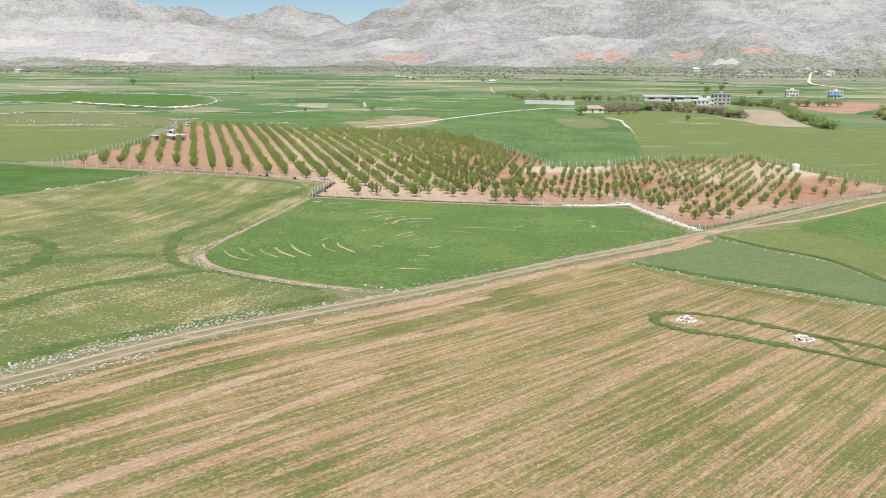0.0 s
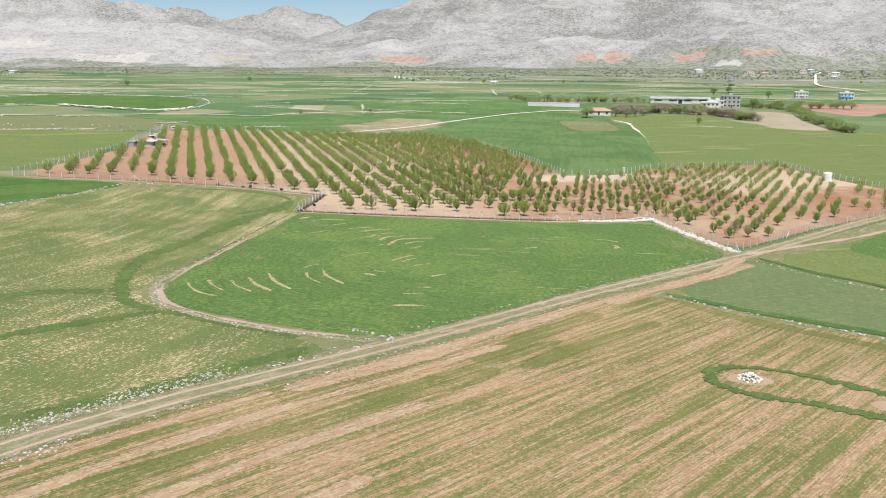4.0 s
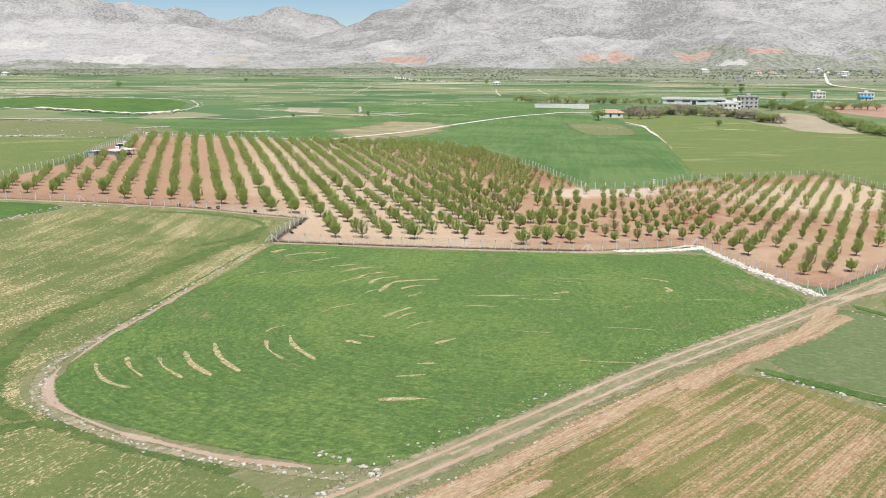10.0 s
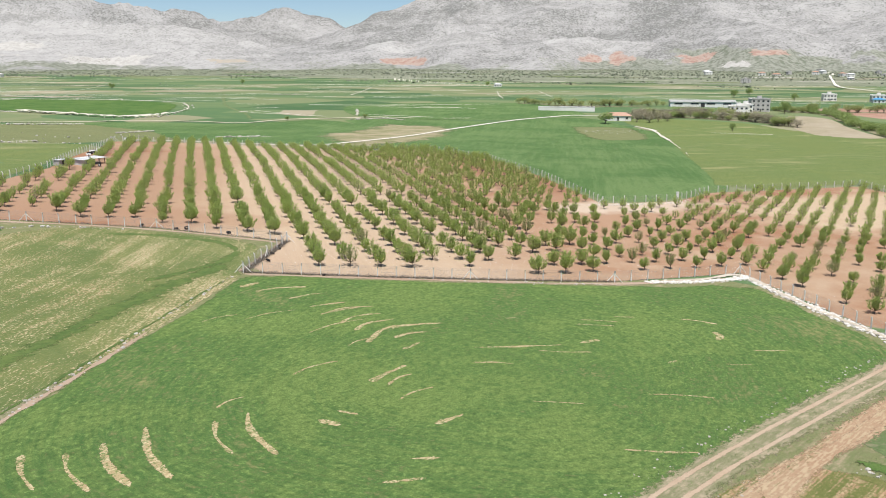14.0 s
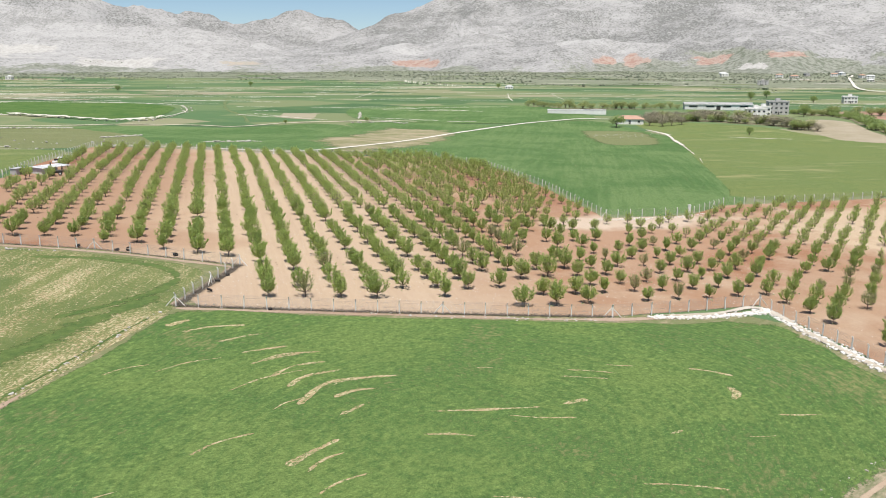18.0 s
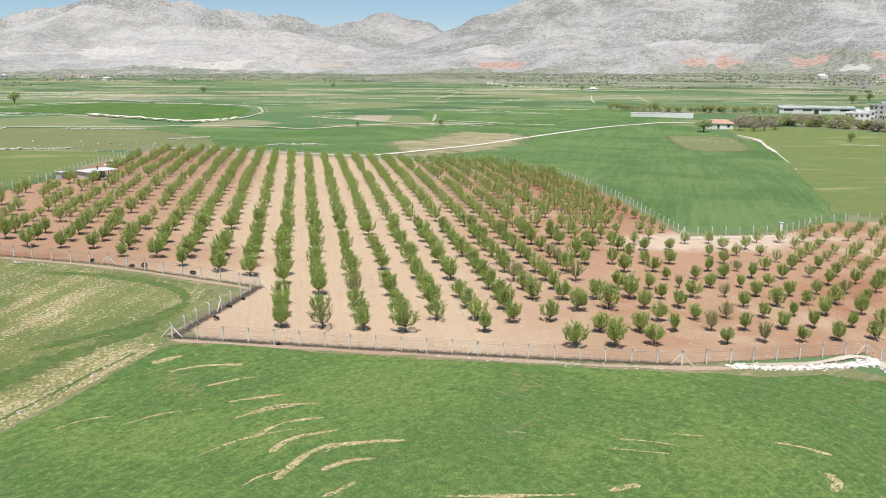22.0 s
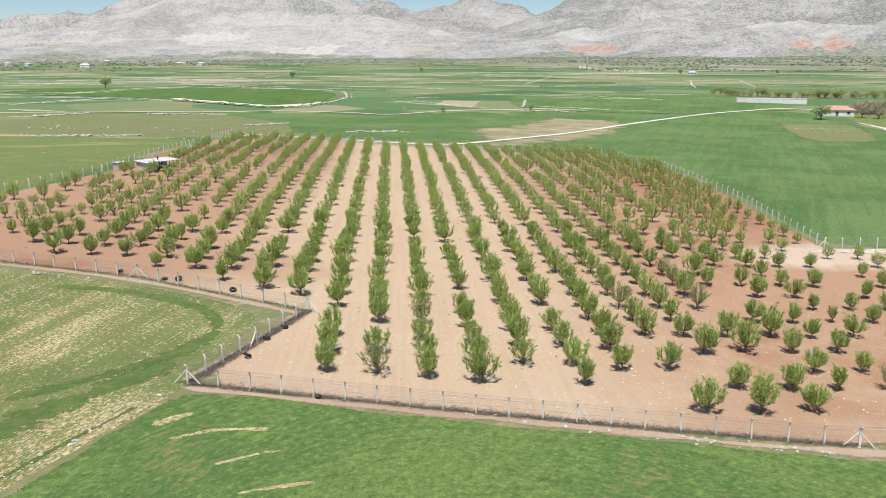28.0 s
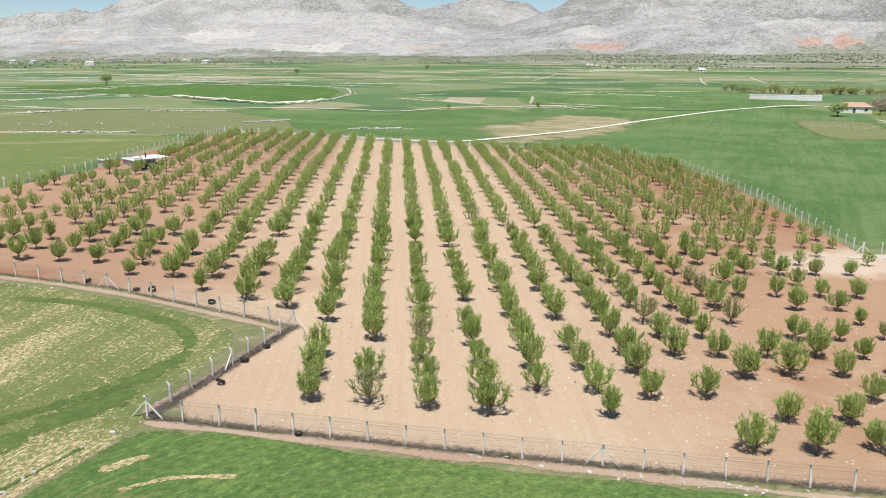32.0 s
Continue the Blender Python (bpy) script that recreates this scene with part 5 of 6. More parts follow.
if fv:
    grove = mesh_object("orchard_trees", np.vstack(fv).tolist(), ff, [M_BARK, M_LEAF])
    grove.data.polygons.foreach_set("material_index", fm)
    tagged(grove, "rows of leafy young almond trees on red soil", "trees", "", "stuff")

# weeds and prunings round the feet of the nearer trees
spots = np.array([(x + tree_rng.normal(0, 0.5), y + tree_rng.normal(0, 0.5)) for x, y, *_ in kept[:420] for _ in range(3)])
lumps("weed_tufts", spots, tree_rng.uniform(0.05, 0.17, len(spots)), M_WEED, "low weed tufts under the orchard trees", "weeds", 0.5, 0.3, 0.4, seed=12)
area = np.stack([tree_rng.uniform(-108, 136, 5200), tree_rng.uniform(185, 405, 5200)], 1)
area = area[inside(area[:, 0], area[:, 1], rim)]
front = np.stack([tree_rng.uniform(-36, 60, 9000), tree_rng.uniform(205, 262, 9000)], 1)
front = front[inside(front[:, 0], front[:, 1], rim)]
lumps("pale_stones", front, 0.02 + 0.07 * tree_rng.random(len(front)) ** 3, M_WHITESTONE, "small pale stones scattered over the tilled soil", "stones", 0.6, 0.3, seed=16)
lumps("soil_clods", area, 0.03 + 0.11 * tree_rng.random(len(area)) ** 3, M_CLOD, "clods and small stones on the tilled soil", "clods", 0.6, 0.3, seed=14)


# ---- fence ----
def post_mesh():
    """A concrete post with a bent head, leaning over +y."""
    bm = bmesh.new()
    prof = [(-0.3, 0.0, 0.075), (1.45, 0.0, 0.066), (1.62, 0.03, 0.06), (1.84, 0.2, 0.052)]
    rings = []
    for z, y, r in prof:
        rings.append([bm.verts.new((sx * r, y + sy * r, z)) for sx, sy in ((-1, -1), (1, -1), (1, 1), (-1, 1))])
    for a, b in zip(rings[:-1], rings[1:]):
        for i in range(4):
            bm.faces.new((a[i], a[(i + 1) % 4], b[(i + 1) % 4], b[i]))
    bm.faces.new(rings[-1])
    bmesh.ops.recalc_face_normals(bm, faces=bm.faces)
    me = bpy.data.meshes.new("post")
    bm.to_mesh(me)
    bm.free()
    me.materials.append(M_CONCRETE)
    return me


POST = post_mesh()
v, f = [], []
tube(v, f, (0, 0, -0.1), (0, 1.35, 1.4), 0.07, 0.065, 4)
BRACE = bpy.data.meshes.new("brace")
BRACE.from_pydata([tuple(q) for q in v], [], f)
BRACE.materials.append(M_CONCRETE)
v, f = [(0, 0, 0.1)], []
foot_rng = np.random.default_rng(8)
for i in range(9):
    w = foot_rng.uniform(0.13, 0.25)
    v.append((w * math.cos(0.698 * i), w * math.sin(0.698 * i), -0.02))
    f.append((0, 1 + i, 1 + (i + 1) % 9))
FOOT = bpy.data.meshes.new("footing")
FOOT.from_pydata(v, [], f)
FOOT.materials.append(M_CONCRETE)


def fence(label, a, b, posts, braces=(), inward=1, corner=True, feet=False):
    """A stretch of chain-link fence from a to b. braces: the posts that have struts on both sides."""
    a, b = np.array(a, float), np.array(b, float)
    d = b - a
    length = float(np.hypot(*d))
    d = d / length
    out = np.array([d[1], -d[0]]) * inward
    ob = base("fence", Matrix.Translation((a[0], a[1], ground_z(*a))), label, "fence", "fence round the orchard")
    back = ob.matrix_basis.inverted()
    frng = np.random.default_rng(int(abs(a[0] * 7 + a[1] * 3)))
    turn = math.atan2(-out[0], out[1])
    at = np.linspace(0, length, posts + 1)
    tops = []
    for i, s in enumerate(at[: None if corner else -1]):
        p = a + d * s + frng.normal(0, 0.03, 2)
        o = new("post", POST)
        o.parent = ob
        o.matrix_basis = back @ Matrix.Translation((p[0], p[1], ground_z(*p) + 0.07)) @ Matrix.Rotation(turn, 4, "Z") @ Matrix.Rotation(frng.normal(0, 0.022), 4, "X") @ Matrix.Rotation(frng.normal(0, 0.02), 4, "Y")
        if feet and i % 2 == 0:
            o = new("footing", FOOT)
            o.parent = ob
            o.matrix_basis = back @ Matrix.Translation((p[0], p[1], ground_z(*p) + 0.07))
        if i in braces:
            for way in (-1, 1):
                q = p + d * way * 1.35
                o = new("brace", BRACE)
                o.parent = ob
                o.matrix_basis = back @ Matrix.Translation((q[0], q[1], ground_z(*q) + 0.07)) @ Matrix.Rotation(math.atan2(d[0] * way, -d[1] * way), 4, "Z")
    # wires and woven mesh, in one piece of netting
    v, f = [], []
    cell = 0.16
    m = int(length / cell)
    z = lambda s: ground_z(*(a + d * s)) + 0.07
    for h in (0.08, 0.75, 1.42):
        for s0, s1 in zip(at[:-1], at[1:]):
            tube(v, f, Vector((*(a + d * s0), z(s0) + h)), Vector((*(a + d * s1), z(s1) + h)), 0.011, 0.011, 3)
    for h, off in ((1.62, 0.03), (1.80, 0.17)):
        for s0, s1 in zip(at[:-1], at[1:]):
            p0, p1 = a + d * s0 + out * off, a + d * s1 + out * off
            tube(v, f, Vector((*p0, z(s0) + h)), Vector((*p1, z(s1) + h)), 0.009, 0.009, 3)
    w = 0.0042
    for i in range(0, m - 8):
        s0 = i * cell
        for sa, sb in ((s0, s0 + 8 * cell), (s0 + 8 * cell, s0)):
            p0, p1 = a + d * sa, a + d * sb
            k = len(v)
            q0, q1 = Vector((*p0, z(sa) + 0.06)), Vector((*p1, z(sb) + 1.42))
            sh = Vector((d[0], d[1], 0)) * w
            v += [q0 - sh, q0 + sh, q1 + sh, q1 - sh]
            f.append((k, k + 1, k + 2, k + 3))
    net = mesh_object("netting", [tuple(back @ Vector(q)) for q in v], f, M_WIRE, parent=ob)
    net["label"] = "rusty grey chain-link netting and wires"
    return ob


O = ORCHARD
fence("concrete-post fence with netting along the wheat", O[0], O[1], 12, (0, 12), 1, feet=True)
fence("concrete-post fence with netting along the wheat", O[1], O[2], 8, (8,), 1, feet=True)
fence("concrete-post fence above a white chalk bank", O[2], O[3], 8, (8,), 1)
fence("concrete-post fence above a white chalk bank", O[3], O[4], 13, (13,), 1)
fence("concrete-post fence beside the farm track", O[4], O[5], 13, (8,), 1)
fence("concrete-post fence beside the farm track", O[5], O[6], 13, (), 1)
fence("concrete-post fence beside the farm track", O[6], O[7], 8, (4,), 1)
fence("concrete-post fence at the end of the orchard", O[7], O[8], 7, (), 1)
fence("concrete-post fence at the end of the orchard", O[8], O[9], 9, (), 1)
fence("concrete-post fence at the end of the orchard", O[9], O[10], 12, (12,), 1)
fence("concrete-post fence before the olive field", O[10], O[11], 17, (10,), 1)
fence("concrete-post fence before the green slope", O[11], O[12], 7, (2,), 1)
fence("concrete-post fence before the green slope", O[12], O[13], 7, (7,), 1)
fence("concrete-post fence along the green slope", O[13], O[14], 16, (), 1)
fence("concrete-post fence along the green slope", O[14], O[15], 15, (), 1)
fence("concrete-post fence along the green slope", O[15], O[16], 12, (12,), 1)
fence("concrete-post fence along the white road", O[16], O[17], 8, (), 1)
fence("concrete-post fence along the white road", O[17], O[18], 10, (5,), 1)
fence("concrete-post fence along the white road", O[18], O[19], 13, (), 1)
fence("concrete-post fence along the white road", O[19], O[20], 10, (10,), 1)
for i in (20, 21, 22, 23, 24):
    n = int(math.hypot(O[i + 1][0] - O[i][0], O[i + 1][1] - O[i][1]) / 3.0)
    fence("concrete-post fence along a level green field", O[i], O[i + 1], n, (n // 2,) if i in (22, 24) else (), 1)
fence("concrete-post fence along the patchy crop", O[25], O[26], 10, (10,), 1)
fence("concrete-post fence along the patchy crop", O[26], O[27], 8, (8,), 1)
fence("concrete-post fence along the patchy crop", O[27], O[28], 8, (8,), 1)
fence("concrete-post fence with dead brush at its foot", O[28], O[0], 8, (4,), 1, feet=True)

# dead brush caught along the fence foot
bv, bf = [], []
brng = np.random.default_rng(5)
for a, b, n in ((O[28], O[0], 2600), (O[0], O[1], 2200), (O[1], O[2], 1300), (O[26], O[27], 400), (O[27], O[28], 500), (O[4], O[5], 140), (O[9], O[10], 420), (O[25], O[26], 120)):
    a, b = np.array(a), np.array(b)
    for _ in range(n):
        p = a + (b - a) * brng.random() + brng.normal(0, 0.2, 2)
        z = ground_z(*p) + 0.08
        w = brng.uniform(0, 6.28)
        ln = brng.uniform(0.25, 0.85)
        tube(bv, bf, (p[0], p[1], z), (p[0] + math.cos(w) * ln, p[1] + math.sin(w) * ln, z + brng.uniform(0.03, 0.42)), 0.016, 0.006, 3)
tagged(mesh_object("dead_brush", bv, bf, M_BRUSH), "tangled grey dead brush caught along the fence", "brush", "", "stuff")

# tyres left by the fence
def tyre(x, y, r, tilt, turn):
    th = base("tyre", pose(x, y, ground_z(x, y) + 0.1 + r * math.sin(radians(tilt)) + 0.07, tilt, 0, turn), "worn black tyre lying by the fence", "tyre", "old tyres by the fence")
    bm = bmesh.new()
    rings = []
    for i in range(18):
        a = 6.2832 * i / 18
        ring = []
        for rr, zz in ((0.58, -0.1), (0.95, -0.13), (1.0, -0.06), (1.0, 0.06), (0.95, 0.13), (0.58, 0.1), (0.66, 0.0)):
            ring.append(bm.verts.new((r * rr * math.cos(a), r * rr * math.sin(a), zz)))
        rings.append(ring)
    for i in range(18):
        p, q = rings[i], rings[(i + 1) % 18]
        for j in range(7):
            bm.faces.new((p[j], q[j], q[(j + 1) % 7], p[(j + 1) % 7]))
    bmesh.ops.recalc_face_normals(bm, faces=bm.faces)
    part("tread", bm, M_RUBBER, th, smooth=True)


for x, y, r, tilt in ((-58.6, 236.3, 0.42, 20), (-50.1, 236.2, 0.45, 28), (-41.9, 235.0, 0.45, 15), (-31.0, 221.0, 0.42, 12), (-30.6, 215.6, 0.4, 30), (-30.6, 225.0, 0.36, 0), (-52, 236.0, 0.4, 0), (-20.5, 209.0, 0.3, 0)):
    tyre(x, y, r, tilt, x * 7)


# ---- water tank ----
tank = base("water_tank", pose(121.0, 284.0, ground_z(121, 284) + 0.05) @ Matrix.Scale(0.84, 4), "large white ribbed plastic water tank by the fence", "water tank")
bm = bmesh.new()
rings = []
prof = [(1.42, 0.0), (1.5, 0.12)]
for i in range(6):
    z = 0.3 + i * 0.47
    prof += [(1.5, z), (1.545, z + 0.08), (1.545, z + 0.16), (1.5, z + 0.24)]
prof += [(1.5, 3.1), (1.36, 3.28), (0.7, 3.46), (0.3, 3.5)]
for r, z in prof:
    rings.append([bm.verts.new((r * math.cos(6.2832 * i / 28), r * math.sin(6.2832 * i / 28), z)) for i in range(28)])
for a, b in zip(rings[:-1], rings[1:]):
    for i in range(28):
        bm.faces.new((a[i], a[(i + 1) % 28], b[(i + 1) % 28], b[i]))
bm.faces.new(rings[-1])
part("body", bm, M_PLASTIC, tank, smooth=True)
bm = bmesh.new()
bmesh.ops.create_cone(bm, cap_ends=True, segments=18, radius1=0.32, radius2=0.28, depth=0.18, matrix=Matrix.Translation((0, 0, 3.58)))
part("lid", bm, M_PLASTIC, tank)
part("footing", boxed((-1.75, -1.75, -0.3), (1.75, 1.75, 0.02), 0.03), M_CONCRETE, tank, "concrete plinth")
pillar = base("pillar", pose(60.3, 300.8, ground_z(60.3, 300.8)), "white masonry pillar standing at the fence", "pillar")
part("shaft", boxed((-0.3, -0.3, -0.2), (0.3, 0.3, 1.7), 0.04), M_WALLWHITE, pillar)
part("cap", boxed((-0.38, -0.38, 1.7), (0.38, 0.38, 1.84), 0.03), M_CONCRETE, pillar)


# ---- shed, yard and vehicles ----
def shed(x, y, turn):
    th = base("shed", pose(x, y, ground_z(x, y) + 0.05, 0, 0, turn) @ Matrix.Diagonal((1, 1, 0.75, 1)), "low open-fronted shed with a patched grey sheet roof", "shed")
    part("wall", boxed((-4.2, -2.0, -0.2), (-1.0, 2.0, 2.0), 0.02), M_ROOFGREY, th)
    part("wall", boxed((-1.0, 1.85, -0.2), (4.0, 2.0, 2.3), 0.02), M_SHEET, th)
    part("door", boxed((-3.0, -2.06, 0.0), (-2.1, -2.0, 1.95), 0.01), M_DARKMETAL, th)
    for px in (-0.2, 1.9, 3.9):
        part("roof_post", boxed((px - 0.06, -1.95, -0.2), (px + 0.06, -1.83, 2.2)), M_DARKMETAL, th)
    for i in range(9):
        bm = bmesh.new()
        x0 = -4.6 + i * 1.02
        box(bm, (x0, -2.5, 2.22 + 0.03 * (i % 2)), (x0 + 1.05, 2.4, 2.27 + 0.03 * (i % 2)))
        for v in bm.verts:
            v.co.z += 0.07 * v.co.y
        part("roof_sheet", bm, M_ROOFGREY if i % 3 else M_SHEET, th)
    part("flue", boxed((0.3, 0.2, 2.2), (0.55, 0.45, 3.4), 0.03), M_DARKMETAL, th, "dark stove pipe")
    return th


shed(-101.2, 315.5, 68)
shed2 = base("lean_to", pose(-106.3, 309.0, ground_z(-106.3, 309) + 0.05, 0, 0, 75), "small grey block lean-to by the fence", "shed")
part("wall", boxed((-1.5, -0.9, -0.2), (1.5, 0.9, 1.6), 0.03), M_WALLGREY, shed2)
part("roof", boxed((-1.7, -1.1, 1.6), (1.7, 1.1, 1.68), 0.02), M_ROOFGREY, shed2)
part("door", boxed((-0.4, -0.95, 0.0), (0.4, -0.9, 1.5), 0.01), M_DARKMETAL, shed2)


def wheel(parent, x, y, r):
    bm = bmesh.new()
    bmesh.ops.create_cone(bm, cap_ends=True, segments=14, radius1=r, radius2=r, depth=0.22, matrix=Matrix.Translation((x, y, r)) @ Matrix.Rotation(radians(90), 4, "X"))
    w = part("wheel", bm, M_RUBBER, parent)
    bm = bmesh.new()
    bmesh.ops.create_cone(bm, cap_ends=True, segments=12, radius1=r * 0.55, radius2=r * 0.5, depth=0.25, matrix=Matrix.Translation((x, y, r)) @ Matrix.Rotation(radians(90), 4, "X"))
    part("rim", bm, M_SHEET, w)


def pickup(x, y, turn):
    th = base("car", pose(x, y, ground_z(x, y) + 0.08, 0, 0, turn), "white parked van with dark windows among the trees", "car")
    bm = bmesh.new()
    side = [(-2.2, 0.45), (2.15, 0.45), (2.2, 0.95), (1.35, 1.08), (0.75, 1.72), (-2.1, 1.78), (-2.22, 1.0)]
    l = [bm.verts.new((a, -0.85, b)) for a, b in side]
    r = [bm.verts.new((a, 0.85, b)) for a, b in side]
    bm.faces.new(l)
    bm.faces.new(r[::-1])
    for i in range(7):
        bm.faces.new((l[i], r[i], r[(i + 1) % 7], l[(i + 1) % 7]))
    bmesh.ops.bevel(bm, geom=list(bm.edges), offset=0.07, segments=2, affect="EDGES")
    bmesh.ops.recalc_face_normals(bm, faces=bm.faces)
    part("body", bm, M_CARWHITE, th)
    bm = bmesh.new()
    q = [bm.verts.new(c) for c in ((1.31, -0.7, 1.13), (1.31, 0.7, 1.13), (0.82, 0.66, 1.66), (0.82, -0.66, 1.66))]
    bm.faces.new(q)
    bmesh.ops.translate(bm, verts=bm.verts, vec=(0.03, 0, 0.02))
    part("windscreen", bm, M_GLASS, th)
    for s in (-1, 1):
        part("side_window", boxed((-1.9, s * 0.862 - 0.01, 1.15), (0.7, s * 0.862 + 0.01, 1.6)), M_GLASS, th)
        for wx in (-1.4, 1.4):
            wheel(th, wx, s * 0.78, 0.33)
        part("headlight", boxed((2.12, s * 0.62 - 0.14, 0.75), (2.24, s * 0.62 + 0.14, 0.92), 0.02), M_GLASS, th)
    return th


pickup(-118.5, 394.0, 35)


def tractor(x, y, turn):
    th = base("tractor", pose(x, y, ground_z(x, y) + 0.08, 0, 0, turn), "small dark tractor with a pale roof in the yard", "tractor")
    part("bonnet", boxed((0.1, -0.35, 0.7), (1.6, 0.35, 1.25), 0.06), M_DARKMETAL, th)
    part("chassis", boxed((-1.0, -0.3, 0.5), (1.5, 0.3, 0.75), 0.03), M_DARKMETAL, th)
    for sx, sy in ((-1.0, -0.55), (-1.0, 0.55), (0.0, -0.55), (0.0, 0.55)):
        part("cab_post", boxed((sx - 0.04, sy - 0.04, 0.75), (sx + 0.04, sy + 0.04, 2.2)), M_DARKMETAL, th)
    part("cab_roof", boxed((-1.2, -0.7, 2.2), (0.2, 0.7, 2.32), 0.04), M_CARWHITE, th)
    part("seat", boxed((-0.8, -0.25, 0.95), (-0.4, 0.25, 1.2), 0.05), M_RUBBER, th)
    for sy in (-1, 1):
        wheel(th, -0.6, sy * 0.75, 0.7)
        wheel(th, 1.25, sy * 0.65, 0.42)
    return th


tractor(-97.6, 310.4, 20)
sheet_pile = base("sheet_pile", pose(-113.0, 344.0, ground_z(-113, 344)), "heap of white and black sheeting and boxes along the fence", "sheeting")
prng = np.random.default_rng(3)
for i in range(16):
    s = i * 1.6
    px, py = 2.2 - 0.2 * s + prng.normal(0, 0.3), -6 + s + prng.normal(0, 0.3)
    bm = boxed((-prng.uniform(0.4, 1.1), -prng.uniform(0.3, 0.8), 0), (prng.uniform(0.4, 1.1), prng.uniform(0.3, 0.8), prng.uniform(0.25, 0.8)), 0.08)
    bmesh.ops.rotate(bm, verts=bm.verts, cent=(0, 0, 0), matrix=Matrix.Rotation(prng.uniform(0, 3), 3, "Z"))
    bmesh.ops.translate(bm, verts=bm.verts, vec=(px, py, ground_z(-113 + px, 344 + py) - ground_z(-113, 344) + 0.05))
    part("bundle", bm, (M_CARWHITE, M_RUBBER, M_SHEET)[i % 3], sheet_pile)


# ---- bushes, trees and hedges of the plain ----
def bush_mesh(seed, tall, wide, leaves, size, trunk, material, flat=False):
    r = np.random.default_rng(seed)
    wv, wf, lv, lf = [], [], [], []
    tube(wv, wf, (0, 0, -0.3), (0, 0, trunk), 0.09 * wide * 0.4 + 0.05, 0.07 * wide * 0.4 + 0.03, 6)
    ends = []
    for i in range(8):
        a = 0.785 * i + r.uniform(-0.3, 0.3)
        e = Vector((math.cos(a) * wide * 0.34 * r.uniform(0.5, 1.1), math.sin(a) * wide * 0.34 * r.uniform(0.5, 1.1), trunk + (tall - trunk) * r.uniform(0.3, 0.85)))
        tube(wv, wf, (0, 0, trunk * 0.8), e, 0.035 * wide * 0.4 + 0.02, 0.015, 4)
        ends.append(e)
    for i in range(leaves):
        e = ends[r.integers(0, 8)]
        p = e + Vector((r.normal(0, wide * 0.15), r.normal(0, wide * 0.15), r.normal(0, (tall - trunk) * 0.16)))
        p.z = max(p.z, trunk * 0.6 + 0.1)
        d = Vector(r.normal(0, 1, 3)).normalized()
        s = d.cross(Vector(r.normal(0, 1, 3))).normalized()
        ln = size * r.uniform(0.6, 1.3)
        k = len(lv)
        lv += [p, p + d * ln * 0.5 + s * ln * 0.36, p + d * ln, p + d * ln * 0.5 - s * ln * 0.36]
        lf.append((k, k + 1, k + 2, k + 3))
    a = bpy.data.meshes.new("trunk")
    a.from_pydata([tuple(q) for q in wv], [], wf)
    a.materials.append(M_BARK)
    b = bpy.data.meshes.new("crown")
    b.from_pydata([tuple(q) for q in lv], [], lf)
    b.materials.append(material)
    return a, b


BUSHES = [bush_mesh(40 + i, 3.6 + 0.5 * i, 4.2 + 0.4 * i, 520, 0.55, 0.5, M_BUSHLEAF) for i in range(4)]
GREYS = [bush_mesh(60 + i, 4.5 + 0.7 * i, 4.6, 420, 0.5, 1.0, M_BLOSSOM) for i in range(3)]
PALES = [bush_mesh(80 + i, 4.8 + 0.7 * i, 4.4, 430, 0.5, 1.0, M_PALELEAF) for i in range(3)]
BIG = [bush_mesh(90 + i, 8.5, 8.5, 700, 0.9, 2.2, M_BUSHLEAF) for i in range(2)]


def plant(name, pair, x, y, scale, turn, label, group="", spread=1.0):
    th = base(name, pose(x, y, ground_z(x, y) + 0.02, 0, 0, turn) @ Matrix.Diagonal((scale * spread, scale * spread, scale, 1)), label, "tree" if "tree" in name else "bush", group)
    for n, m in zip(("trunk", "crown"), pair):
        o = new(n, m)
        o.parent = th
    return th


hr = np.random.default_rng(77)
HEDGES = [([(127, 654), (165, 666), (188, 650), (206, 630), (212, 594)], 70, "mix"), ([(256, 740), (275, 700), (262, 630), (248, 575), (238, 528), (230, 498)], 76, "green"), ([(130, 668), (146, 672), (162, 676)], 18, "grey"),
          ([(60, 800), (100, 776), (140, 776), (178, 786)], 40, "pale"), ([(256, 716), (290, 714), (330, 700)], 20, "pale"), ([(166, 690), (190, 690), (204, 672)], 18, "mix"), ([(330, 620), (310, 590), (296, 560)], 24, "pale")]
for line, n, sort in HEDGES:
    ribbon("hedge_ground", line, 15.0, M_HEDGEGROUND, 0.2, "rough olive-brown ground under the hedge", "verge", ragged=0.4, gap=5)
for line, n, sort in HEDGES:
    p = even(curve_through(line, 8), 1.0)
    for i in range(n):
        q = p[int((i + hr.random()) / n * (len(p) - 1))] + hr.normal(0, 2.6, 2)
        pick = {"green": BUSHES, "grey": GREYS, "pale": PALES}.get(sort) or (GREYS if hr.random() < 0.45 else PALES if hr.random() < 0.6 else BUSHES)
        word = "leafy green bush" if pick is BUSHES else "bare grey-twigged shrub" if pick is GREYS else "pale budding shrub"
        plant("bush", pick[hr.integers(0, len(pick))], q[0], q[1], hr.uniform(0.55, 1.15), hr.uniform(0, 360), word + " in a hedge by the farm", "hedge shrubs by the farm", 1.6)
plant("tree", BIG[0], 167.4, 573, 0.5, 0, "single small dark tree standing in the field")
plant("bush", BIG[1], 102, 620, 0.8, 0, "large round green bush beside the low house", "", 1.35)
for x, y, size in ((125, 632, 1.25), (132, 628, 1.15), (139, 633, 1.2), (147, 640, 1.1)):
    plant("tree", GREYS[int(x) % 3], x, y, size, x, "bare grey tree beside the low house", "bare trees by the low house", 1.2)
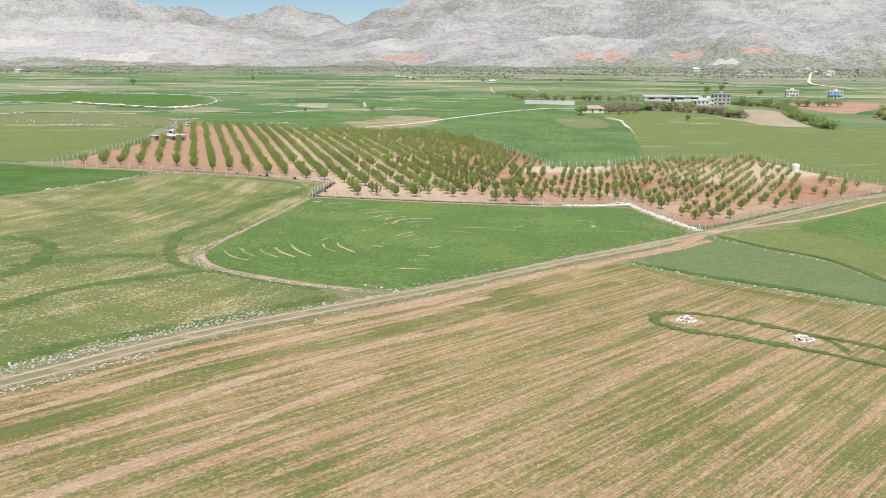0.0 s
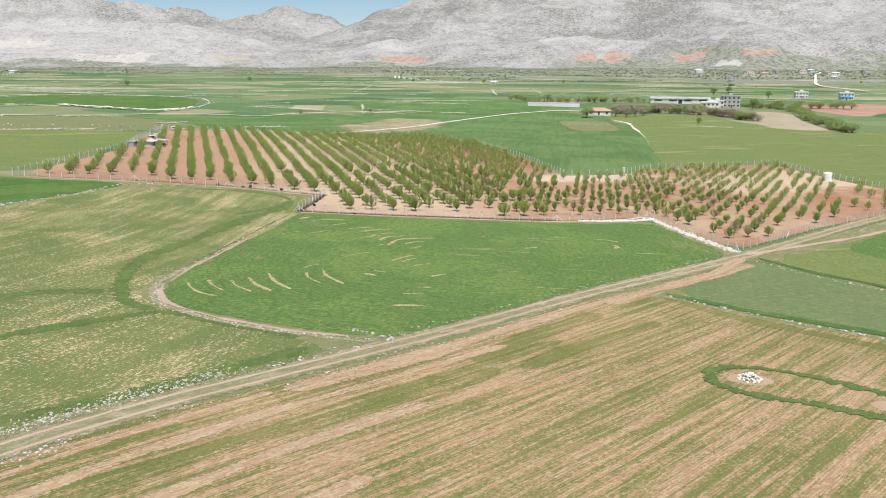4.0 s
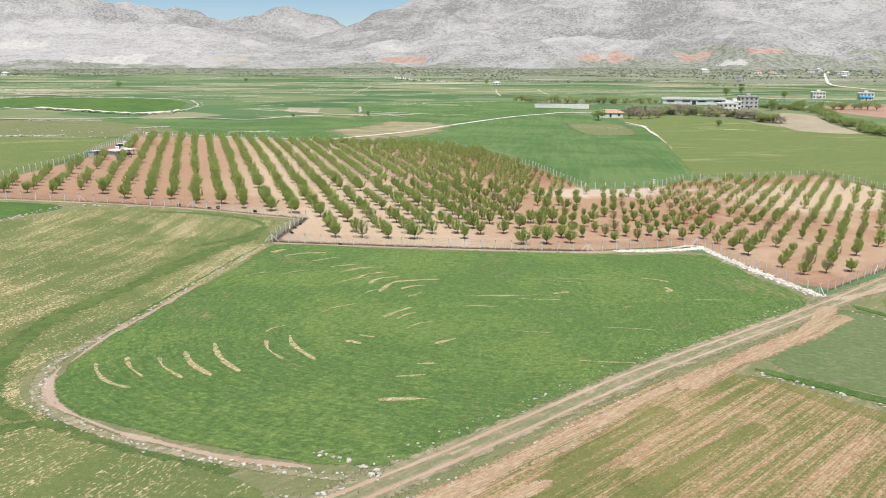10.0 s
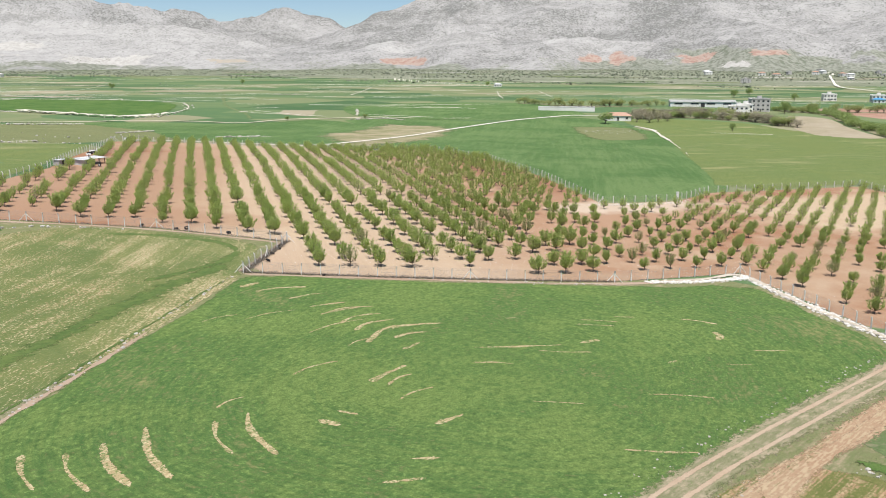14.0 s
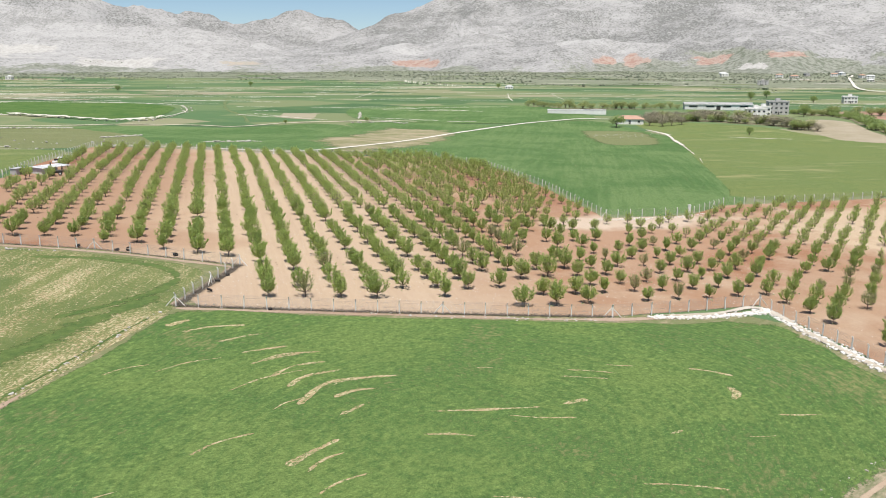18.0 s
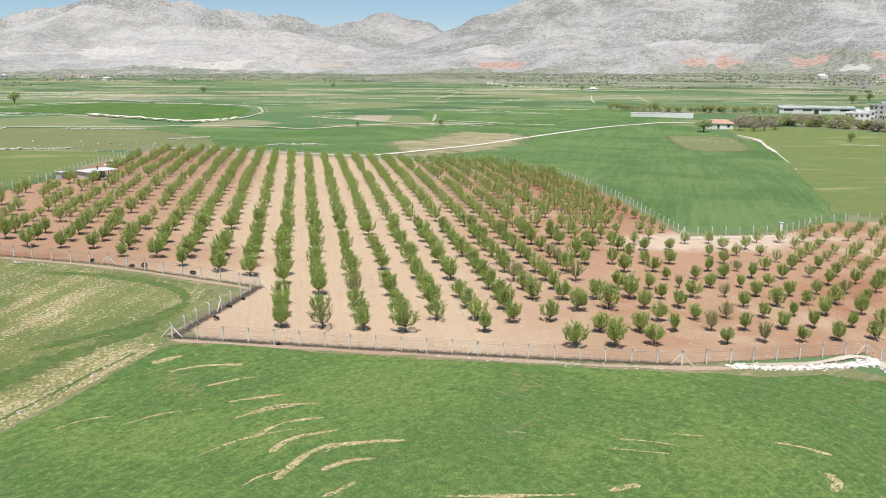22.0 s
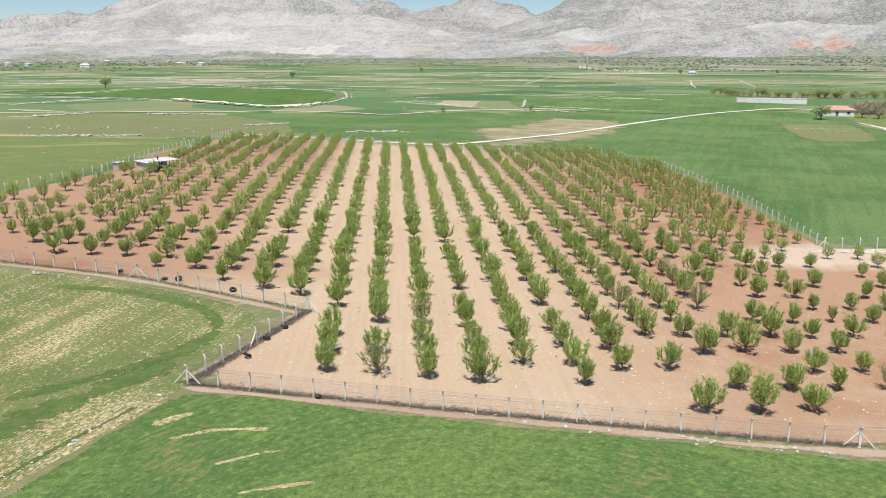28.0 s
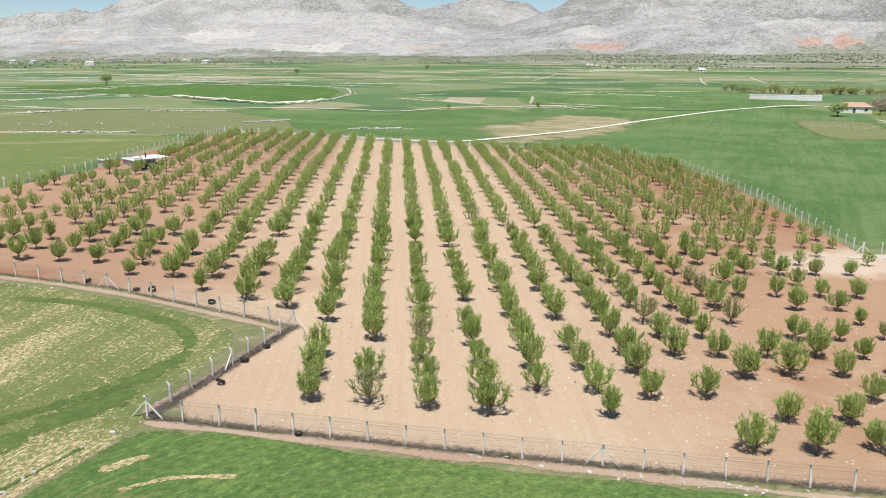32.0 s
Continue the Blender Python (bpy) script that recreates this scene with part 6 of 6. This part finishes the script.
plant("tree", BIG[1], -382.4, 706, 0.95, 40, "lone broad tree on the plain beside stone banks")
plant("tree", BIG[0], 251, 706, 0.95, 10, "round green tree between the white farm buildings")
for x, y, s in ((-97, 594, 0.3), (-52, 622, 0.35), (330, 1000, 0.9), (-420, 1150, 0.8), (-300, 1340, 0.8), (60, 1270, 0.7), (340, 905, 0.8), (300, 960, 0.9)):
    plant("tree", BIG[int(x) % 2], x, y, s, x, "distant round tree on the plain", "scattered trees of the plain")

# far scrub and woods at the foot of the hills
n = 16000
az = np.radians(hr.uniform(-34, 46, n))
dist = 1150 + 1750 * hr.random(n) ** 0.8
pos = np.stack([-dist * np.sin(az), dist * np.cos(az)], 1)
dens = np.array([noise.noise(Vector((a / 160, b / 110, 1.3))) for a, b in pos])
dens = dens + np.clip((dist - 1700) / 900, -0.5, 0.42) + np.where(az < radians(2), 0.26, 0.0)
ok = dens > 0.23
pos = pos[ok]
lumps("scrub", pos, 0.6 + 1.6 * hr.random(len(pos)) ** 2.2, M_SCRUB, "scattered scrub and small woods at the foot of the hills", "scrub", 0.8, 0.2, 0.35, seed=31)
hill = np.stack([hr.uniform(-2600, 2400, 22000), hr.uniform(2550, 4300, 22000)], 1)
hz = hill_top(hill[:, 0], hill[:, 1])
hd = np.array([noise.noise(Vector((a / 200, b / 260, 4.3))) for a, b in hill])
up = hz - height(hill[:, 0], hill[:, 1])
east = np.arctan2(-hill[:, 0], hill[:, 1])
ok = (up > 1) & (up < 55) & (hd + np.where(east < radians(-6), 0.35, 0.1) - up / 150 > 0.16)
hill, hz = hill[ok], hz[ok]
lumps("hill_scrub", np.stack([hill[:, 0], hill[:, 1], hz - height(hill[:, 0], hill[:, 1])], 1), 0.5 + 1.3 * hr.random(len(hill)) ** 2, M_SCRUB, "dark scrub dotted over the stony lower slopes", "scrub", 0.8, 0.3, 0.35, seed=33)

# the scrub belt; its grey tone also stands in for haze over far ground
drape("hazed_scrubland", [(-2300, 1750), (-1500, 1900), (-700, 1850), (-250, 1650), (20, 1480), (200, 1330), (500, 1260), (900, 1150), (1500, 1050), (2300, 1300), (1900, 2500), (900, 2900), (0, 3000), (-900, 3000), (-2000, 2700)], M_HAZE_PASTURE, 0.25,
      "grey-green scrubby pasture below the hills, greyed for distance haze", "pasture", gap=30, grid=55, ragged=30, fray=0.008)
for i in range(34):
    a = radians(hr.uniform(-26, 40))
    dist = hr.uniform(1350, 2500) if a < 0.03 else hr.uniform(1800, 2600)
    x, y = -dist * math.sin(a), dist * math.cos(a)
    w = a + hr.normal(0, 0.12)
    ln = hr.uniform(60, 190)
    ribbon("far_plot", [(x, y), (x + ln * math.cos(w), y + ln * math.sin(w))], hr.uniform(25, 60), (M_DOME, M_OLIVE, M_PALESLOPE, M_BROWN, M_DOME)[i % 5], 0.4, "small far plot between scrub at the foot of the hills", "field", gap=14, ragged=0.4)
# stone banks of the plain
BANKS_NEAR = [([(-249, 460), (-245, 490)], 2.2), ([(-345, 520), (-313, 545), (-307, 565), (-306, 600), (-260, 593), (-221, 587)], 1.6), ([(-357, 633), (-358, 692), (-332, 742)], 2.4), ([(-223, 503), (-190, 524)], 1.2), ([(-149, 457), (-141, 484)], 0.7),
    ([(-100, 445), (-80, 461)], 0.6), ([(-176, 367), (-162, 375), (-149, 386)], 0.35), ([(-407, 857), (-299, 752), (-218, 724)], 3.0), ([(-662, 1160), (-495, 1048)], 3.0), ([(-556, 900), (-494, 962)], 2.6),
    ([(-59, 613), (-41, 627), (-27, 618)], 3.0), ([(-59, 640), (-64, 690)], 1.0)]
BANKS_MID = [([(172, 1005), (210, 1087)], 2), ([(-176, 1161), (-150, 1202)], 3), ([(150, 560), (182, 545)], 0.6), ([(101, 436), (95, 410)], 0.5), ([(-345.4, 712), (-339.5, 739.6), (-287.0, 727), (-220.6, 729.4), (-204, 712)], 1.8),
    ([(-230.9, 1352.9), (-129.8, 1319.5), (-28.9, 1215.1)], 2.6), ([(-97.3, 932.0), (-98.6, 1212.7)], 2.2), ([(-136.4, 900.2), (-87.3, 898.7), (-25.3, 887.7)], 1.5), ([(-71.8, 745.4), (-19.7, 753.9), (45.7, 782.2)], 0.9), ([(-20.8, 971.1), (2.3, 970.1)], 3.0),
    ([(60.4, 1075.2), (115.8, 1099.9), (183.7, 1068.4)], 2.8), ([(63.0, 1095.7), (57.2, 981.3), (56.6, 903.9)], 2.2)]
BANKS_FAR = [([(113.1, 1099.7), (109.2, 939.3)], 2.0), ([(-3.4, 635.9), (17.5, 642.4)], 1.4), ([(-284.8, 492.3), (-259.3, 493.1)], 1.6), ([(-451, 778), (-469, 921)], 2.4), ([(-588.5, 1055.8), (-488.3, 1025.9)], 2.6),
    ([(-367.7, 803.6), (-258.0, 758.5)], 2.0), ([(-655, 1322), (-470, 1258)], 3.4)]
BANKS_WEST = [([(-316, 521), (-315, 563), (-303, 595)], 1.6), ([(-362, 585), (-332, 588), (-310, 604)], 1.6), ([(-293, 494), (-278, 497), (-257, 493)], 1.2), ([(-368, 604), (-355, 627), (-346, 657)], 1.8), ([(-351, 664), (-340, 694), (-329, 727)], 1.4), ([(-797, 1086), (-762, 1103), (-742, 1131)], 2.2), ([(-734, 1192), (-619, 1124), (-503, 1050)], 2), ([(-901, 1221), (-821, 1200), (-749, 1180)], 2), ([(-253, 446), (-248, 463), (-246, 490)], 0.7), ([(-299, 591), (-272, 592), (-243, 591)], 0.9), ([(-579, 1086), (-425, 972), (-488, 1299)], 1.4), ([(-139, 678), (-120, 693)], 1)]
BANKS = BANKS_NEAR + BANKS_MID + BANKS_FAR + BANKS_WEST
for i in range(250):
    az, dist = radians(hr.uniform(-24, 44)), 640 + 1350 * hr.random() ** 1.2
    x, y = -dist * math.sin(az), dist * math.cos(az)
    if x > 30 and y < 860 or -360 < x < -160 and 570 < y < 735:
        continue
    w = az + hr.normal(0, 0.35)
    ln = hr.uniform(18, 120) * dist / 900
    BANKS.append(([(x, y), (x + math.cos(w) * ln * 0.5, y + math.sin(w) * ln * 0.5 + hr.normal(0, 4)), (x + math.cos(w) * ln, y + math.sin(w) * ln)], hr.uniform(0.8, 2.4) * dist / 900))
for line, wide in BANKS:
    ribbon("stone_bank", line, wide * 1.0, M_LIME, 0.22, "low bank of pale field stones", "stone bank", gap=max(3.0, wide * 2), crown=0.3, ragged=0.9, rows=2)
ribbon("stone_bank", [(-176, 612), (-175, 640), (-180, 672), (-198, 712), (-218, 724)], 2.0, M_LIME, 0.22, "thin bank of pale field stones", "stone bank", gap=4, crown=0.6, ragged=0.7)
ribbon("stone_bank", [(-262, 592), (-219.5, 584), (-195, 577), (-179, 592), (-175, 618)], 5.5, M_LIME, 0.22, "broad curved bank of pale rubble", "stone bank", gap=4, crown=1.8, ragged=0.5)
ribbon("gully", [(-284, 1078), (-243, 1007), (-168, 722), (-136, 646), (-120, 600)], 4, M_MEADOW, 0.12, "shallow stony gully in the grain", "gully", gap=6, ragged=0.6)
spots, big = [], []
for line, wide in BANKS[:12] + [([(-219.5, 584), (-195, 577), (-178, 592), (-173, 626), (-178, 668), (-198, 712)], 6.0)]:
    add_stones(line, wide, 60, 0.2, 0.9, 2.0)
add_stones([(86, 560), (100, 570), (112, 580)], 16, 110, 0.1, 0.35, 2.0)
add_stones([(-235, 349), (-163, 376), (-131, 381)], 1.2, 70, 0.15, 0.5, 2.0)
add_stones([(-215, 400), (-160, 420), (-130, 440)], 30, 50, 0.15, 0.6, 2.0)
lumps("bank_stones", np.vstack(spots), np.concatenate(big), M_STONE, "loose pale stones on banks and pasture of the plain", "stones", 0.6, 0.3, seed=41)

# strips of a young plantation far out on the plain
for px, py, wx, wy, wide in ((-340, 800, 90, 26, 22), (-300, 1040, 95, 24, 50), (-165, 960, 40, 26, 40), (-530, 1290, 130, 20, 22)):
    ribbon("tan_strip", [(px - wx / 2, py + wy / 3), (px, py), (px + wx / 2, py - wy / 4)], wide, M_BROWN, 0.3, "dry tan strip between green fields", "field", gap=7, ragged=0.6)
foot = curve_through([(-86, 1540), (-30, 1402), (28, 1292), (76, 1236)], 16)
for i in range(32):
    s = i / 31
    x, y = foot[int(s * (len(foot) - 1))]
    ln = 30 + 110 * (1 - s) ** 1.4
    far_off = math.hypot(x + 2, y - 47)
    ux, uy = (x + 2) / far_off, (y - 47) / far_off
    ribbon("plantation_strip", [(x, y), (x + ux * ln, y + uy * ln)], 1.7 * far_off / 1400, M_ROAD, 0.5, "pale bare strip between rows of a young plantation", "strip", gap=12, rows=2, ragged=0.2)


# ---- buildings ----
def window_at(parent, x, y, z, w, h, along_x=True):
    d = 0.06
    lo, hi = ((x - w / 2, y - d, z), (x + w / 2, y + d, z + h)) if along_x else ((x - d, y - w / 2, z), (x + d, y + w / 2, z + h))
    win = part("window", boxed(lo, hi), M_GLASS, parent)
    s0, s1 = ((x - w / 2 - 0.1, y - 0.14, z - 0.12), (x + w / 2 + 0.1, y + 0.05, z)) if along_x else ((x - 0.14, y - w / 2 - 0.1, z - 0.12), (x + 0.05, y + w / 2 + 0.1, z))
    part("sill", boxed(s0, s1), M_CONCRETE, win)


def house(x, y, turn, w, d, storeys, label, wall, roof="flat", windows=4, name="house"):
    th = base(name, pose(x, y, ground_z(x, y), 0, 0, turn), label, "building")
    h = 3.1 * storeys
    part("wall", boxed((-w / 2, -d / 2, -0.5), (w / 2, d / 2, h), 0.04), wall, th)
    for s in range(storeys):
        for i in range(windows):
            window_at(th, -w / 2 + w * (i + 0.5) / windows, -d / 2 - 0.02, 3.1 * s + 1.0, min(1.5, w / windows * 0.55), 1.3)
        for i in range(2):
            window_at(th, -w / 2 - 0.02, -d / 2 + d * (i + 0.5) / 2, 3.1 * s + 1.0, 1.2, 1.3, False)
    part("door", boxed((-0.5, -d / 2 - 0.1, 0.0), (0.5, -d / 2 + 0.02, 2.1)), M_DARKMETAL, th)
    if roof == "flat":
        part("roof", boxed((-w / 2 - 0.3, -d / 2 - 0.3, h), (w / 2 + 0.3, d / 2 + 0.3, h + 0.25), 0.03), wall, th)
        for yy in (-d / 2, d / 2):
            part("parapet", boxed((-w / 2, yy - 0.1, h + 0.25), (w / 2, yy + 0.1, h + 0.85)), wall, th)
        part("stair_head", boxed((-1.5, -1.2, h + 0.25), (1.5, 1.8, h + 2.5), 0.04), wall, th)
    else:
        bm = bmesh.new()
        o = 0.6
        c = [bm.verts.new(q) for q in ((-w / 2 - o, -d / 2 - o, h), (w / 2 + o, -d / 2 - o, h), (w / 2 + o, d / 2 + o, h), (-w / 2 - o, d / 2 + o, h))]
        r = [bm.verts.new(q) for q in ((-w / 2 + d * 0.4, 0, h + d * 0.22), (w / 2 - d * 0.4, 0, h + d * 0.22))]
        for f in ((c[0], c[1], r[1], r[0]), (c[1], c[2], r[1]), (c[2], c[3], r[0], r[1]), (c[3], c[0], r[0]), (c[3], c[2], c[1], c[0])):
            bm.faces.new(f)
        part("roof", bm, {"tile": M_ROOFTILE, "blue": M_BLUE, "sheet": M_SHEET}[roof], th)
    return th


def barn(x, y, turn, w, d, h, label, bays=9, pitch=1.9, o=0.7, gate=True):
    th = base("barn", pose(x, y, ground_z(x, y), 0, 0, turn), label, "barn")
    part("wall", boxed((-w / 2, -d / 2, -0.5), (w / 2, d / 2, h), 0.05), M_WALLWHITE, th)
    bm = bmesh.new()
    q = [bm.verts.new(c) for c in ((-w / 2 - o, -d / 2 - o, h - 0.1), (w / 2 + o, -d / 2 - o, h - 0.1), (w / 2 + o, 0, h + pitch), (-w / 2 - o, 0, h + pitch), (w / 2 + o, d / 2 + o, h - 0.1), (-w / 2 - o, d / 2 + o, h - 0.1))]
    for f in ((q[0], q[1], q[2], q[3]), (q[3], q[2], q[4], q[5]), (q[0], q[3], q[5]), (q[1], q[4], q[2])):
        bm.faces.new(f)
    bmesh.ops.solidify(bm, geom=bm.faces[:], thickness=0.12)
    part("roof", bm, M_SHEET, th)
    for i in range(bays):
        window_at(th, -w / 2 + w * (i + 0.5) / bays, -d / 2 - 0.02, h * 0.5, w / bays * 0.5, h * 0.28)
    if gate:
        part("gate", boxed((-1.6, -d / 2 - 0.1, 0), (1.6, -d / 2 + 0.02, h * 0.75)), M_DARKMETAL, th)
    return th


barn(213, 784, -8, 52, 12, 4.4, "long cream barn with a pale sheet roof", 4, 1.5)
barn(91, 718, -7, 42, 8, 2.9, "long low whitewashed shed behind a field", 0, 0.3, 0.12, False)
house(211.5, 692, -8, 13, 9, 2, "white two-storey farmhouse with a flat roof", M_WALLWHITE, "flat", 4)
house(241, 731, -8, 14, 11, 3, "unfinished grey three-storey building with open windows", M_WALLGREY, "flat", 4)
house(224, 712, -8, 9, 8, 2, "white side house between two farm buildings", M_WALLWHITE, "flat", 3)
house(115, 645, -10, 17, 10, 1, "low house with a red hipped tile roof", M_WALLWHITE, "tile", 3)
house(375, 908, -12, 12, 10, 2, "distant white two-storey house", M_WALLWHITE, "flat", 4)
house(411, 884, -14, 13, 10, 2, "distant white house with a blue annex", M_WALLWHITE, "flat", 4)
house(402, 866, -14, 10, 7, 1, "low annex with a blue sheet roof", M_WALLWHITE, "blue", 3)
house(74, 1262, -4, 11, 7, 1, "low white farm building far on the plain", M_WALLWHITE, "sheet", 3)
for i in range(46):
    left = i < 24
    a = radians(hr.uniform(25, 39) if left else hr.uniform(-31, -15))
    dist = hr.uniform(1900, 2850) if left else hr.uniform(1500, 2600)
    house(-dist * math.sin(a), dist * math.cos(a), hr.uniform(-30, 30), hr.uniform(9, 18), hr.uniform(8, 12), int(hr.integers(1, 3)), "distant pale village house below the hills", M_WALLWHITE if i % 3 else M_WALLGREY, ("flat", "tile", "sheet")[i % 3], 2)

# a white road up the far side
for line in ([(516, 1040), (519, 1117), (537, 1235), (640, 1480), (822, 1895)], [(822, 1895), (905, 2060), (985, 2300), (985, 2420), (1060, 2560)], [(1000, 2640), (960, 2760), (930, 2840)]):
    ribbon("far_road", line, 5.5, M_ROAD, 1.4, "white gravel road climbing towards the hills", "road", gap=20, ragged=0.5)
